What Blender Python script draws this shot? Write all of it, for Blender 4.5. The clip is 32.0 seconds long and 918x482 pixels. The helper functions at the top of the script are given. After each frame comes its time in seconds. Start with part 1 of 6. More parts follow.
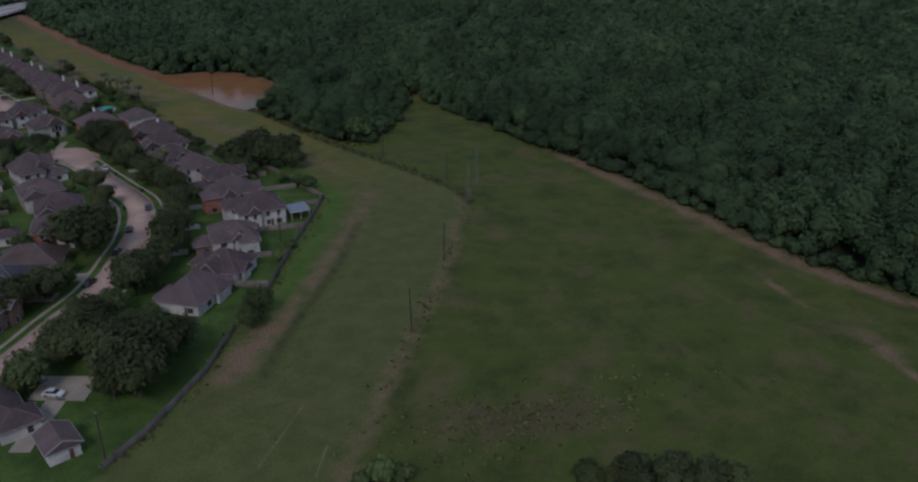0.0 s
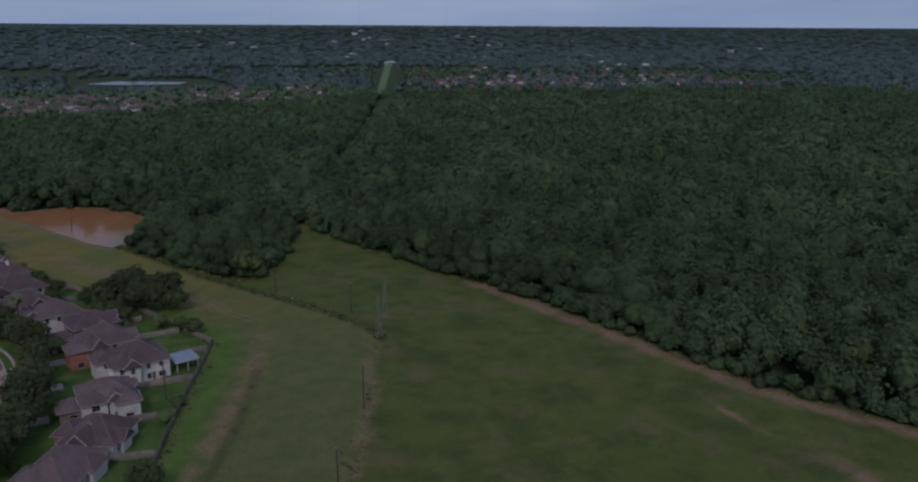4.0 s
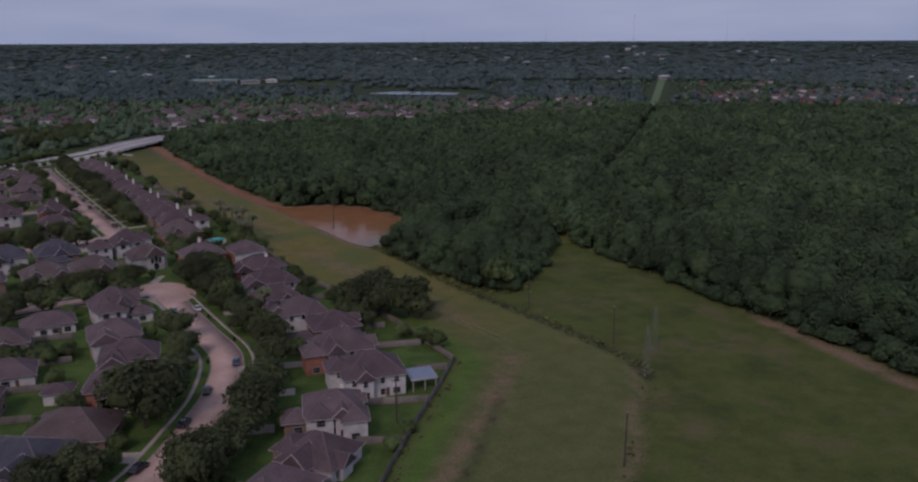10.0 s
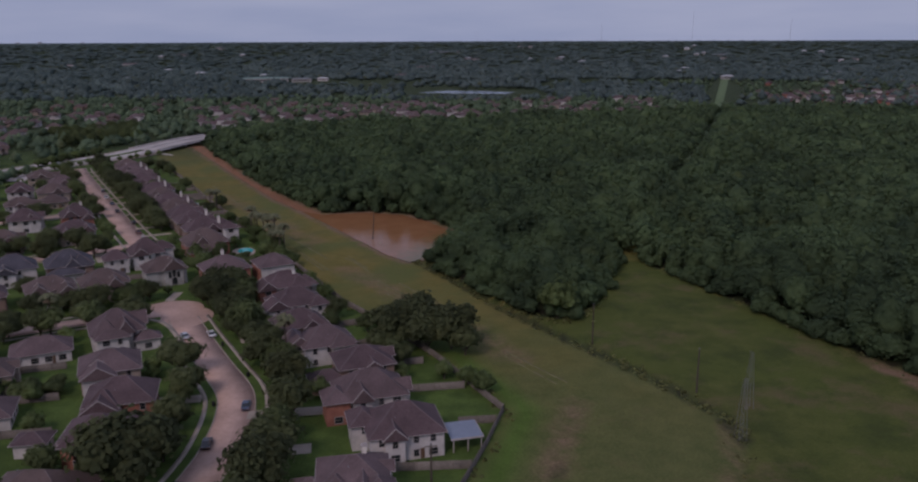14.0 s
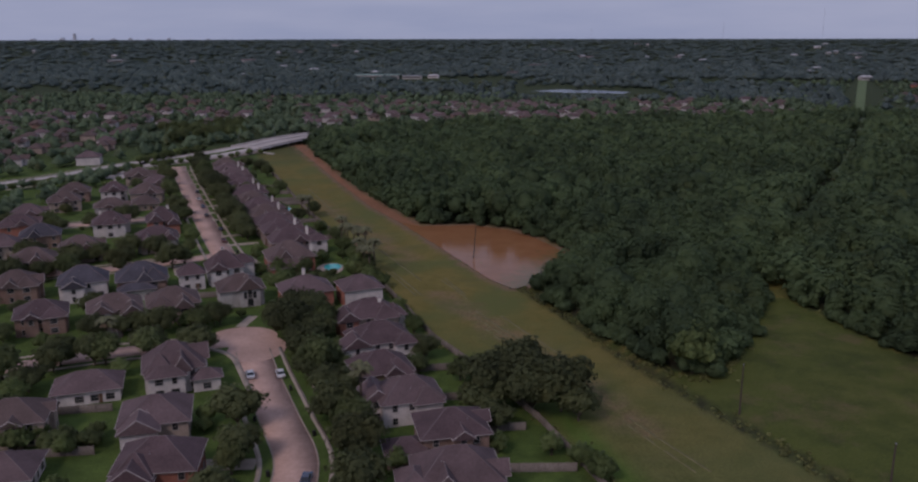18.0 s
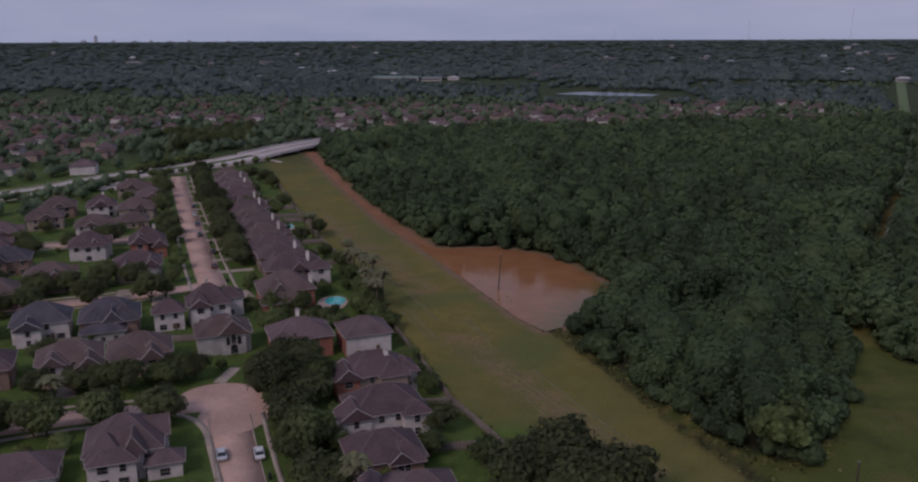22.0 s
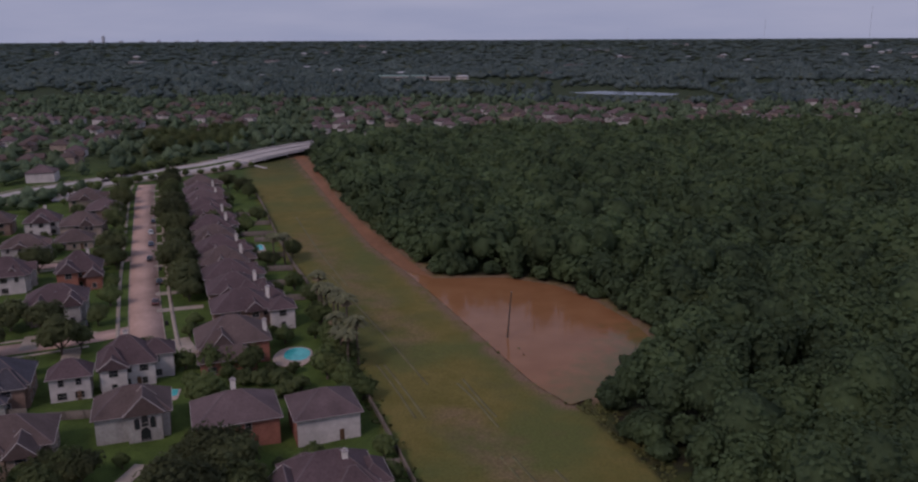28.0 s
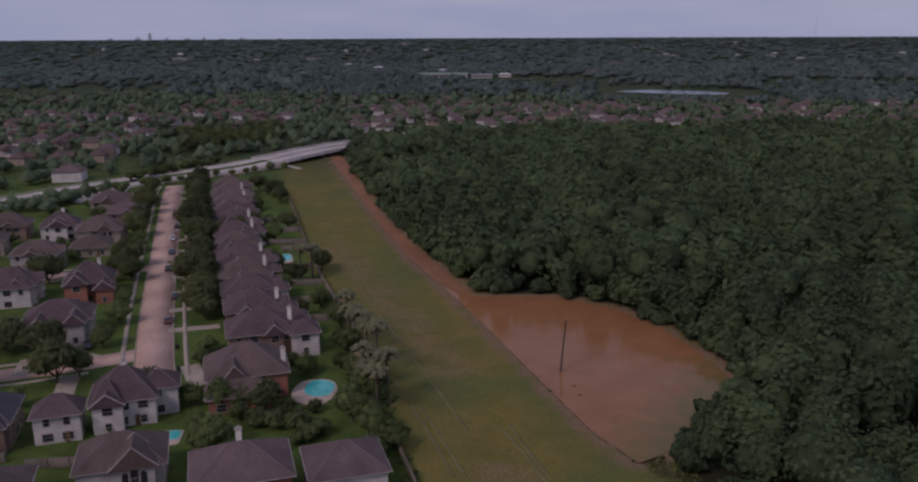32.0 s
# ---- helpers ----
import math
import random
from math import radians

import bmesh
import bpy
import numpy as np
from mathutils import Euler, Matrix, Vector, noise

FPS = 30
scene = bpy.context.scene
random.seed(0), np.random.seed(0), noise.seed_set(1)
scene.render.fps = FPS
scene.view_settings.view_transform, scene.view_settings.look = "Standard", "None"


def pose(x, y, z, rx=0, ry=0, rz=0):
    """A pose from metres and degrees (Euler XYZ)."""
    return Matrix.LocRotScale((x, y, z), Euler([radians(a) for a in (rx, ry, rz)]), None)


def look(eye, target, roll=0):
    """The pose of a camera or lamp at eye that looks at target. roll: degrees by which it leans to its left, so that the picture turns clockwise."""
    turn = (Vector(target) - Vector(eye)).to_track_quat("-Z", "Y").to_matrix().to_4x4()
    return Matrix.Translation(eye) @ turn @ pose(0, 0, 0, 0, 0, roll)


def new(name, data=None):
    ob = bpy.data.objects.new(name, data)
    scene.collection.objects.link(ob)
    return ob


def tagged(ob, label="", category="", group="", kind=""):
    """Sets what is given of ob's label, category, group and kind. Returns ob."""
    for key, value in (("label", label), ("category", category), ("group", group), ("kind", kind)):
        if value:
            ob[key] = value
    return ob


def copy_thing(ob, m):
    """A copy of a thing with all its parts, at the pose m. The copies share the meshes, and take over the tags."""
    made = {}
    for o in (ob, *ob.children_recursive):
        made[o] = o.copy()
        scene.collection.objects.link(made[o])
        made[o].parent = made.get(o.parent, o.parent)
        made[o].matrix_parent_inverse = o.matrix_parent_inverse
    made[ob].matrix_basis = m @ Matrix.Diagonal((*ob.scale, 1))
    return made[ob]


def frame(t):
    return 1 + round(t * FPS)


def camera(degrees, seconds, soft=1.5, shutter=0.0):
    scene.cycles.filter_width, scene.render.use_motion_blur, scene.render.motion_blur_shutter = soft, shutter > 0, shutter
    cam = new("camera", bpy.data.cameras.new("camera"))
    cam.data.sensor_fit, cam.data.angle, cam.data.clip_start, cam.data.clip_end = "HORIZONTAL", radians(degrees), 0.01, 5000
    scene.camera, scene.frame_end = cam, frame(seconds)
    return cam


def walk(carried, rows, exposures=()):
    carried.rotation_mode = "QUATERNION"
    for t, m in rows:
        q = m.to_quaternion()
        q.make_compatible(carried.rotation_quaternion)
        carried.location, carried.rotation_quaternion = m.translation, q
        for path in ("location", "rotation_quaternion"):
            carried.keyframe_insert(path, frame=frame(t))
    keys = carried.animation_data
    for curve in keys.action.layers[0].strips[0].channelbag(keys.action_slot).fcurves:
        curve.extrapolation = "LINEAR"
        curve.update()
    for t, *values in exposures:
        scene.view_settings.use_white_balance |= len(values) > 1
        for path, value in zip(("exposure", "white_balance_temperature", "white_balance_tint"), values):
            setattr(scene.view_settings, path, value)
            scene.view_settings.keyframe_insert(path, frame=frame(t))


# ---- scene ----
FOV = 58.2
cam = camera(FOV, 32.0, soft=2.3)
PATH = [
    (0, pose(-16.80, -146.36, 99.41, 66.064, 0.065, -19.837)),
    (0.5, pose(-17.15, -141.79, 97.47, 66.271, -0.021, -25.484)),
    (1, pose(-18.18, -137.34, 95.92, 66.393, -0.016, -27.078)),
    (1.5, pose(-19.06, -133.19, 94.89, 67.179, -0.138, -28.222)),
    (2, pose(-20.26, -128.78, 94.17, 69.033, -0.154, -29.294)),
    (2.5, pose(-20.57, -125.36, 93.77, 70.819, -0.267, -29.815)),
    (3, pose(-21.22, -122.43, 93.62, 72.651, -0.271, -29.975)),
    (3.5, pose(-20.80, -120.36, 93.45, 74.180, -0.365, -29.799)),
    (5.5, pose(-18.26, -113.43, 88.07, 76.065, -0.125, -25.373)),
    (6, pose(-16.45, -110.93, 86.86, 76.053, 0.138, -18.876)),
    (6.5, pose(-15.72, -107.74, 85.82, 76.055, 0.165, -17.178)),
    (7, pose(-15.26, -104.57, 84.83, 76.054, 0.245, -16.029)),
    (7.5, pose(-14.98, -101.50, 84.24, 76.039, 0.128, -14.461)),
    (8, pose(-14.07, -98.66, 83.90, 76.035, 0.273, -14.086)),
    (8.5, pose(-12.60, -95.93, 83.72, 76.081, 0.106, -14.436)),
    (9, pose(-11.19, -92.54, 83.33, 76.074, 0.238, -14.705)),
    (9.5, pose(-10.27, -88.52, 82.75, 76.087, 0.154, -13.473)),
    (10, pose(-9.51, -84.00, 82.10, 76.065, 0.243, -11.270)),
    (10.5, pose(-8.49, -79.65, 81.30, 76.090, 0.110, -9.740)),
    (11, pose(-7.67, -75.13, 80.69, 76.070, 0.301, -8.632)),
    (11.5, pose(-6.75, -70.91, 80.19, 76.094, 0.201, -7.584)),
    (12, pose(-5.80, -66.46, 79.89, 76.086, 0.278, -7.433)),
    (12.5, pose(-4.76, -62.06, 79.68, 76.098, 0.169, -7.448)),
    (13, pose(-3.99, -57.36, 79.37, 76.079, 0.320, -7.625)),
    (13.5, pose(-3.42, -52.89, 79.03, 76.088, 0.164, -7.605)),
    (14, pose(-3.01, -48.39, 78.91, 76.067, 0.210, -7.621)),
    (14.5, pose(-2.37, -44.01, 78.89, 76.070, 0.189, -7.192)),
    (16.5, pose(0.31, -25.93, 77.66, 76.094, -0.055, -6.448)),
    (17, pose(0.18, -20.37, 77.62, 75.997, 0.068, -3.465)),
    (17.5, pose(0.25, -14.76, 77.62, 75.965, 0.065, -0.869)),
    (18, pose(0.00, -9.24, 77.50, 75.929, 0.106, -0.000)),
    (18.5, pose(0.01, -4.02, 77.34, 75.950, 0.114, 0.670)),
    (19, pose(-0.14, 0.99, 77.18, 75.938, 0.206, 0.572)),
    (19.5, pose(-0.24, 6.22, 77.21, 75.954, 0.123, 0.572)),
    (20, pose(-0.42, 11.33, 76.99, 75.989, 0.125, 0.776)),
    (20.5, pose(-0.63, 16.23, 76.78, 76.026, 0.075, 0.793)),
    (21, pose(-0.78, 21.37, 76.36, 76.005, 0.231, 0.887)),
    (21.5, pose(-0.97, 26.45, 76.37, 76.038, 0.139, 1.005)),
    (22, pose(-0.97, 31.34, 76.14, 76.039, 0.218, 1.377)),
    (22.5, pose(-0.93, 36.09, 75.99, 76.044, 0.153, 2.207)),
    (23, pose(-0.97, 40.81, 75.58, 76.031, 0.211, 2.231)),
    (23.5, pose(-0.86, 45.11, 75.48, 76.069, 0.104, 2.206)),
    (24, pose(-0.77, 49.84, 75.04, 76.049, 0.159, 2.224)),
    (24.5, pose(-0.70, 54.28, 74.43, 76.071, 0.196, 2.212)),
    (25, pose(-0.66, 58.80, 74.03, 76.044, 0.233, 2.160)),
    (25.5, pose(0.00, 63.04, 73.71, 76.058, 0.256, 2.203)),
    (27.5, pose(0.48, 82.77, 71.00, 76.097, 0.266, 2.170)),
    (28, pose(0.68, 86.93, 70.81, 76.080, 0.317, 2.119)),
    (28.5, pose(0.69, 91.51, 70.61, 76.066, 0.257, 2.163)),
    (29, pose(0.46, 96.12, 70.34, 76.061, 0.270, 2.156)),
    (29.5, pose(-0.24, 101.16, 70.12, 76.064, 0.289, 2.696)),
    (30, pose(-0.58, 105.39, 69.97, 76.071, 0.231, 3.151)),
    (30.5, pose(-0.68, 108.45, 69.80, 76.066, 0.258, 3.307)),
    (31, pose(-1.11, 110.75, 69.61, 76.035, 0.258, 4.097)),
    (31.5, pose(-1.40, 112.04, 69.23, 75.981, 0.386, 4.996)),
    (32, pose(-1.97, 112.57, 68.90, 75.975, 0.260, 4.951)),
]
walk(cam, PATH, [(0, -0.45, 5680, 8), (3.5, -0.38, 5700, 12), (6, -0.33, 5880, 20), (13, -0.31, 6230, 26), (24, -0.3, 6430, 29), (32, -0.3, 6520, 30)])

# ---- world, sun ----
world = bpy.data.worlds.new("overcast_sky")
scene.world = world
world.use_nodes = True
wn, wl = world.node_tree.nodes, world.node_tree.links
sky = wn.new("ShaderNodeTexSky")
sky.sky_type = "NISHITA"
sky.sun_disc = False
sky.sun_elevation = radians(42)
sky.sun_rotation = radians(215)
sky.air_density, sky.dust_density = 1.2, 3.0
coord = wn.new("ShaderNodeTexCoord")
stretch = wn.new("ShaderNodeMapping")
stretch.inputs["Scale"].default_value = (2.2, 2.2, 14.0)
clouds = wn.new("ShaderNodeTexNoise")
clouds.inputs["Scale"].default_value = 1.6
clouds.inputs["Detail"].default_value = 7
ramp = wn.new("ShaderNodeValToRGB")
ramp.color_ramp.elements[0].position, ramp.color_ramp.elements[1].position = 0.3, 0.75
ramp.color_ramp.elements[0].color = (4.2, 5.25, 7.3, 1)
ramp.color_ramp.elements[1].color = (5.8, 6.7, 8.4, 1)
blend = wn.new("ShaderNodeMix")
blend.data_type = "RGBA"
blend.inputs["Factor"].default_value = 0.82
wl.new(coord.outputs["Generated"], stretch.inputs["Vector"])
wl.new(stretch.outputs["Vector"], clouds.inputs["Vector"])
wl.new(clouds.outputs["Fac"], ramp.inputs["Fac"])
wl.new(sky.outputs["Color"], blend.inputs["A"])
wl.new(ramp.outputs["Color"], blend.inputs["B"])
wl.new(blend.outputs["Result"], wn["Background"].inputs["Color"])
wn["Background"].inputs["Strength"].default_value = 0.08
sun = new("sun", bpy.data.lights.new("sun", "SUN"))
sun.data.energy, sun.data.angle, sun.data.color = 1.25, radians(14), (1.0, 0.9, 0.8)
sun.matrix_world = look((-60, -90, 100), (0, 0, 0))

# ---- helpers ----
rng = np.random.default_rng(7)


def link_nodes(mat):
    return mat.node_tree.nodes, mat.node_tree.links


def surface(name, dark, light, scale=1.0, rough=0.85, bump=0.3, coarse=0.15, metal=0.0, per_piece=0.0, detail=6, piece="object", spec=0.3):
    """A two-scale procedural surface: fine grain between two colours, coarse stains over it."""
    mat = bpy.data.materials.new(name)
    mat.use_nodes = True
    n, l = link_nodes(mat)
    bsdf = n["Principled BSDF"]
    bsdf.inputs["Roughness"].default_value = rough
    bsdf.inputs["Metallic"].default_value = metal
    bsdf.inputs["Specular IOR Level"].default_value = spec
    geo = n.new("ShaderNodeNewGeometry")
    fine = n.new("ShaderNodeTexNoise")
    fine.inputs["Scale"].default_value, fine.inputs["Detail"].default_value = scale, detail
    fine.inputs["Roughness"].default_value = 0.65
    l.new(geo.outputs["Position"], fine.inputs["Vector"])
    big = n.new("ShaderNodeTexNoise")
    big.inputs["Scale"].default_value, big.inputs["Detail"].default_value = coarse, 4
    l.new(geo.outputs["Position"], big.inputs["Vector"])
    grain = n.new("ShaderNodeMapRange")
    grain.inputs["From Min"].default_value, grain.inputs["From Max"].default_value = 0.3, 0.7
    l.new(fine.outputs["Fac"], grain.inputs["Value"])
    mix = n.new("ShaderNodeMix")
    mix.data_type = "RGBA"
    mix.inputs["A"].default_value, mix.inputs["B"].default_value = (*dark, 1), (*light, 1)
    l.new(grain.outputs["Result"], mix.inputs["Factor"])
    stain = n.new("ShaderNodeMapRange")
    stain.inputs["From Min"].default_value, stain.inputs["From Max"].default_value = 0.3, 0.7
    stain.inputs["To Min"].default_value, stain.inputs["To Max"].default_value = 0.78, 1.18
    l.new(big.outputs["Fac"], stain.inputs["Value"])
    last = stain.outputs["Result"]
    if per_piece:
        src = n.new("ShaderNodeObjectInfo").outputs["Random"] if piece == "object" else geo.outputs["Random Per Island"]
        vary = n.new("ShaderNodeMapRange")
        vary.inputs["To Min"].default_value, vary.inputs["To Max"].default_value = 1 - per_piece, 1 + per_piece
        l.new(src, vary.inputs["Value"])
        times = n.new("ShaderNodeMath")
        times.operation = "MULTIPLY"
        l.new(last, times.inputs[0])
        l.new(vary.outputs["Result"], times.inputs[1])
        last = times.outputs[0]
    tint = n.new("ShaderNodeVectorMath")
    tint.operation = "SCALE"
    l.new(mix.outputs["Result"], tint.inputs[0])
    l.new(last, tint.inputs["Scale"])
    l.new(tint.outputs["Vector"], bsdf.inputs["Base Color"])
    if bump:
        relief = n.new("ShaderNodeBump")
        relief.inputs["Strength"].default_value = bump
        relief.inputs["Distance"].default_value = 0.08
        l.new(fine.outputs["Fac"], relief.inputs["Height"])
        l.new(relief.outputs["Normal"], bsdf.inputs["Normal"])
    return mat


def leafy(name, dark, light, per_piece=0.09, crown=0.085, warm=(0.075, 0.075, 0.03)):
    """Foliage: each crown its own shade, patches of paler and browner growth, a little variation from leaf to leaf."""
    mat = bpy.data.materials.new(name)
    mat.use_nodes = True
    n, l = link_nodes(mat)
    bsdf = n["Principled BSDF"]
    bsdf.inputs["Roughness"].default_value = 0.8
    bsdf.inputs["Specular IOR Level"].default_value = 0.12
    geo = n.new("ShaderNodeNewGeometry")

    def field(scale, detail, a, b, lo=0.0, hi=1.0):
        t = n.new("ShaderNodeTexNoise")
        t.inputs["Scale"].default_value, t.inputs["Detail"].default_value = scale, detail
        l.new(geo.outputs["Position"], t.inputs["Vector"])
        r = n.new("ShaderNodeMapRange")
        for key, v in zip(("From Min", "From Max", "To Min", "To Max"), (a, b, lo, hi)):
            r.inputs[key].default_value = v
        l.new(t.outputs["Fac"], r.inputs["Value"])
        return r.outputs["Result"]

    def mixed(fac, a, b):
        m = n.new("ShaderNodeMix")
        m.data_type = "RGBA"
        l.new(fac, m.inputs["Factor"])
        for key, c in (("A", a), ("B", b)):
            if isinstance(c, tuple):
                m.inputs[key].default_value = (*c, 1)
            else:
                l.new(c, m.inputs[key])
        return m.outputs["Result"]

    dark, light, warm = (tuple(1.85 * q for q in c) for c in (dark, light, warm))
    colour = mixed(field(crown, 2, 0.36, 0.64), dark, light)
    colour = mixed(field(0.021, 3, 0.5, 0.7, 0.0, 0.75), colour, tuple(q * 1.35 for q in light))
    colour = mixed(field(0.05, 3, 0.6, 0.74, 0.0, 0.7), colour, warm)
    vary = n.new("ShaderNodeMapRange")
    vary.inputs["To Min"].default_value, vary.inputs["To Max"].default_value = 1 - per_piece, 1 + per_piece
    l.new(geo.outputs["Random Per Island"], vary.inputs["Value"])
    times = n.new("ShaderNodeMath")
    times.operation = "MULTIPLY"
    l.new(vary.outputs["Result"], times.inputs[0])
    l.new(field(0.6, 4, 0.3, 0.7, 0.82, 1.16), times.inputs[1])
    tint = n.new("ShaderNodeVectorMath")
    tint.operation = "SCALE"
    l.new(colour, tint.inputs[0])
    l.new(times.outputs[0], tint.inputs["Scale"])
    l.new(tint.outputs["Vector"], bsdf.inputs["Base Color"])
    soft = n.new("ShaderNodeAttribute")
    soft.attribute_name = "soft"
    turn = n.new("ShaderNodeVectorTransform")
    turn.vector_type, turn.convert_from, turn.convert_to = "NORMAL", "OBJECT", "WORLD"
    l.new(soft.outputs["Vector"], turn.inputs["Vector"])
    l.new(turn.outputs["Vector"], bsdf.inputs["Normal"])
    # light that passes through thin leaves
    through_leaf = n.new("ShaderNodeBsdfTranslucent")
    l.new(tint.outputs["Vector"], through_leaf.inputs["Color"])
    mixed_leaf = n.new("ShaderNodeMixShader")
    mixed_leaf.inputs["Fac"].default_value = 0.52
    l.new(bsdf.outputs["BSDF"], mixed_leaf.inputs[1])
    l.new(through_leaf.outputs["BSDF"], mixed_leaf.inputs[2])
    l.new(mixed_leaf.outputs["Shader"], n["Material Output"].inputs["Surface"])
    return mat


M_SHINGLE = [surface("shingle_grey", (0.09, 0.06, 0.062), (0.13, 0.09, 0.092), 2.2, 0.9, 0.4, 0.22, per_piece=0.1),
             surface("shingle_dark", (0.07, 0.045, 0.048), (0.106, 0.07, 0.074), 2.2, 0.9, 0.4, 0.22, per_piece=0.12),
             surface("shingle_brown", (0.082, 0.056, 0.052), (0.116, 0.081, 0.075), 2.2, 0.9, 0.4, 0.22, per_piece=0.12),
             surface("shingle_slate", (0.048, 0.044, 0.054), (0.076, 0.07, 0.084), 2.2, 0.9, 0.4, 0.22, per_piece=0.12)]
M_CAP = surface("ridge_shingle", (0.11, 0.083, 0.085), (0.15, 0.116, 0.118), 3, 0.9, 0.2)
M_WALL = {"white": surface("white_siding", (0.45, 0.405, 0.395), (0.56, 0.51, 0.495), 1.5, 0.7, 0.1, 0.3),
          "brick": surface("red_brick", (0.22, 0.085, 0.06), (0.36, 0.15, 0.11), 5.0, 0.9, 0.5, 0.4),
          "tan": surface("tan_brick", (0.26, 0.2, 0.165), (0.36, 0.285, 0.24), 5.0, 0.9, 0.5, 0.4),
          "stone": surface("pale_stone", (0.28, 0.265, 0.255), (0.43, 0.405, 0.385), 2.5, 0.9, 0.5, 0.4),
          "brown": surface("brown_brick", (0.16, 0.10, 0.08), (0.27, 0.18, 0.145), 5.0, 0.9, 0.5, 0.4)}
M_TRIM = surface("cream_trim", (0.3, 0.262, 0.25), (0.4, 0.355, 0.34), 2, 0.6, 0.05)
M_GLASS = surface("window_glass", (0.015, 0.017, 0.02), (0.03, 0.033, 0.04), 0.5, 0.12, 0, spec=0.6)
M_DOOR = surface("stained_door", (0.10, 0.055, 0.035), (0.16, 0.09, 0.055), 4, 0.5, 0.1)
M_GARAGE = surface("garage_panel", (0.55, 0.52, 0.49), (0.66, 0.63, 0.6), 3, 0.6, 0.1)
M_CHIMNEY = surface("painted_chimney", (0.6, 0.55, 0.5), (0.72, 0.67, 0.61), 3, 0.8, 0.2)
M_ROAD = surface("old_concrete_road", (0.38, 0.248, 0.2), (0.485, 0.325, 0.27), 0.9, 0.9, 0.25, 0.09)
M_WALK = surface("sidewalk_concrete", (0.27, 0.22, 0.18), (0.36, 0.3, 0.25), 1.4, 0.9, 0.2, 0.2)
M_MAJOR = surface("pale_highway_concrete", (0.37, 0.325, 0.305), (0.46, 0.41, 0.385), 0.6, 0.9, 0.2, 0.05)
M_BARK = surface("grey_bark", (0.07, 0.055, 0.04), (0.14, 0.11, 0.085), 4, 0.95, 0.6)
M_WOODPOLE = surface("weathered_pole_wood", (0.045, 0.035, 0.028), (0.09, 0.07, 0.055), 5, 0.95, 0.4)
M_FENCE = surface("weathered_fence_wood", (0.10, 0.085, 0.072), (0.19, 0.16, 0.14), 3, 0.95, 0.4, 0.3, per_piece=0.2)
M_POOL = surface("pool_water", (0.03, 0.37, 0.37), (0.06, 0.47, 0.46), 1.2, 0.1, 0.05, 0.3, spec=0.25)
M_STEEL = surface("galvanised_steel", (0.2, 0.2, 0.21), (0.3, 0.3, 0.31), 4, 0.5, 0.1, metal=0.6)
M_TYRE = surface("tyre_rubber", (0.012, 0.012, 0.012), (0.025, 0.025, 0.025), 8, 0.9, 0.1)
M_LEAF = [leafy("oak_leaves", (0.04, 0.047, 0.023), (0.068, 0.078, 0.036)),
          leafy("elm_leaves", (0.044, 0.055, 0.024), (0.076, 0.093, 0.04)),
          leafy("light_leaves", (0.05, 0.066, 0.026), (0.092, 0.118, 0.046)),
          leafy("dark_leaves", (0.036, 0.042, 0.021), (0.058, 0.066, 0.031))]
M_CORE = surface("inner_foliage", (0.028, 0.041, 0.017), (0.048, 0.066, 0.027), 0.8, 0.95, 0.3)
M_PALM = surface("palm_fronds", (0.075, 0.08, 0.04), (0.13, 0.13, 0.066), 3, 0.8, 0.2, 0.3, per_piece=0.25, piece="island")
M_DEADFROND = surface("dry_fronds", (0.17, 0.125, 0.08), (0.26, 0.2, 0.13), 3, 0.95, 0.3)


def mesh_np(name, verts, *face_sets):
    me = bpy.data.meshes.new(name)
    loops = np.concatenate([f.ravel() for f in face_sets]).astype(np.int32)
    sizes = np.concatenate([np.full(len(f), f.shape[1]) for f in face_sets]).astype(np.int32)
    starts = np.concatenate([[0], np.cumsum(sizes)[:-1]]).astype(np.int32)
    me.vertices.add(len(verts))
    me.vertices.foreach_set("co", np.asarray(verts, np.float32).ravel())
    me.loops.add(len(loops))
    me.loops.foreach_set("vertex_index", loops)
    me.polygons.add(len(sizes))
    me.polygons.foreach_set("loop_start", starts)
    me.polygons.foreach_set("loop_total", sizes)
    me.update(calc_edges=True)
    me.validate()
    return me


def obj(name, me, mat, parent=None, label="", at=None, yaw=0.0):
    ob = new(name, me)
    if not me.materials:
        me.materials.append(mat)
    if parent:
        ob.parent = parent
    if at is not None:
        ob.matrix_basis = Matrix.Translation(at) @ Matrix.Rotation(yaw, 4, "Z")
    if label:
        ob["label"] = label
    return ob


def bm_mesh(name, bm):
    me = bpy.data.meshes.new(name)
    bmesh.ops.recalc_face_normals(bm, faces=bm.faces)
    bm.to_mesh(me)
    bm.free()
    return me


def part(name, bm, mat, parent, label=""):
    return obj(name, bm_mesh(name, bm), mat, parent, label)


def thing(name, at, yaw=0.0):
    ob = new(name)
    ob.empty_display_size = 0.5
    ob.matrix_basis = Matrix.Translation(at) @ Matrix.Rotation(yaw, 4, "Z")
    return ob


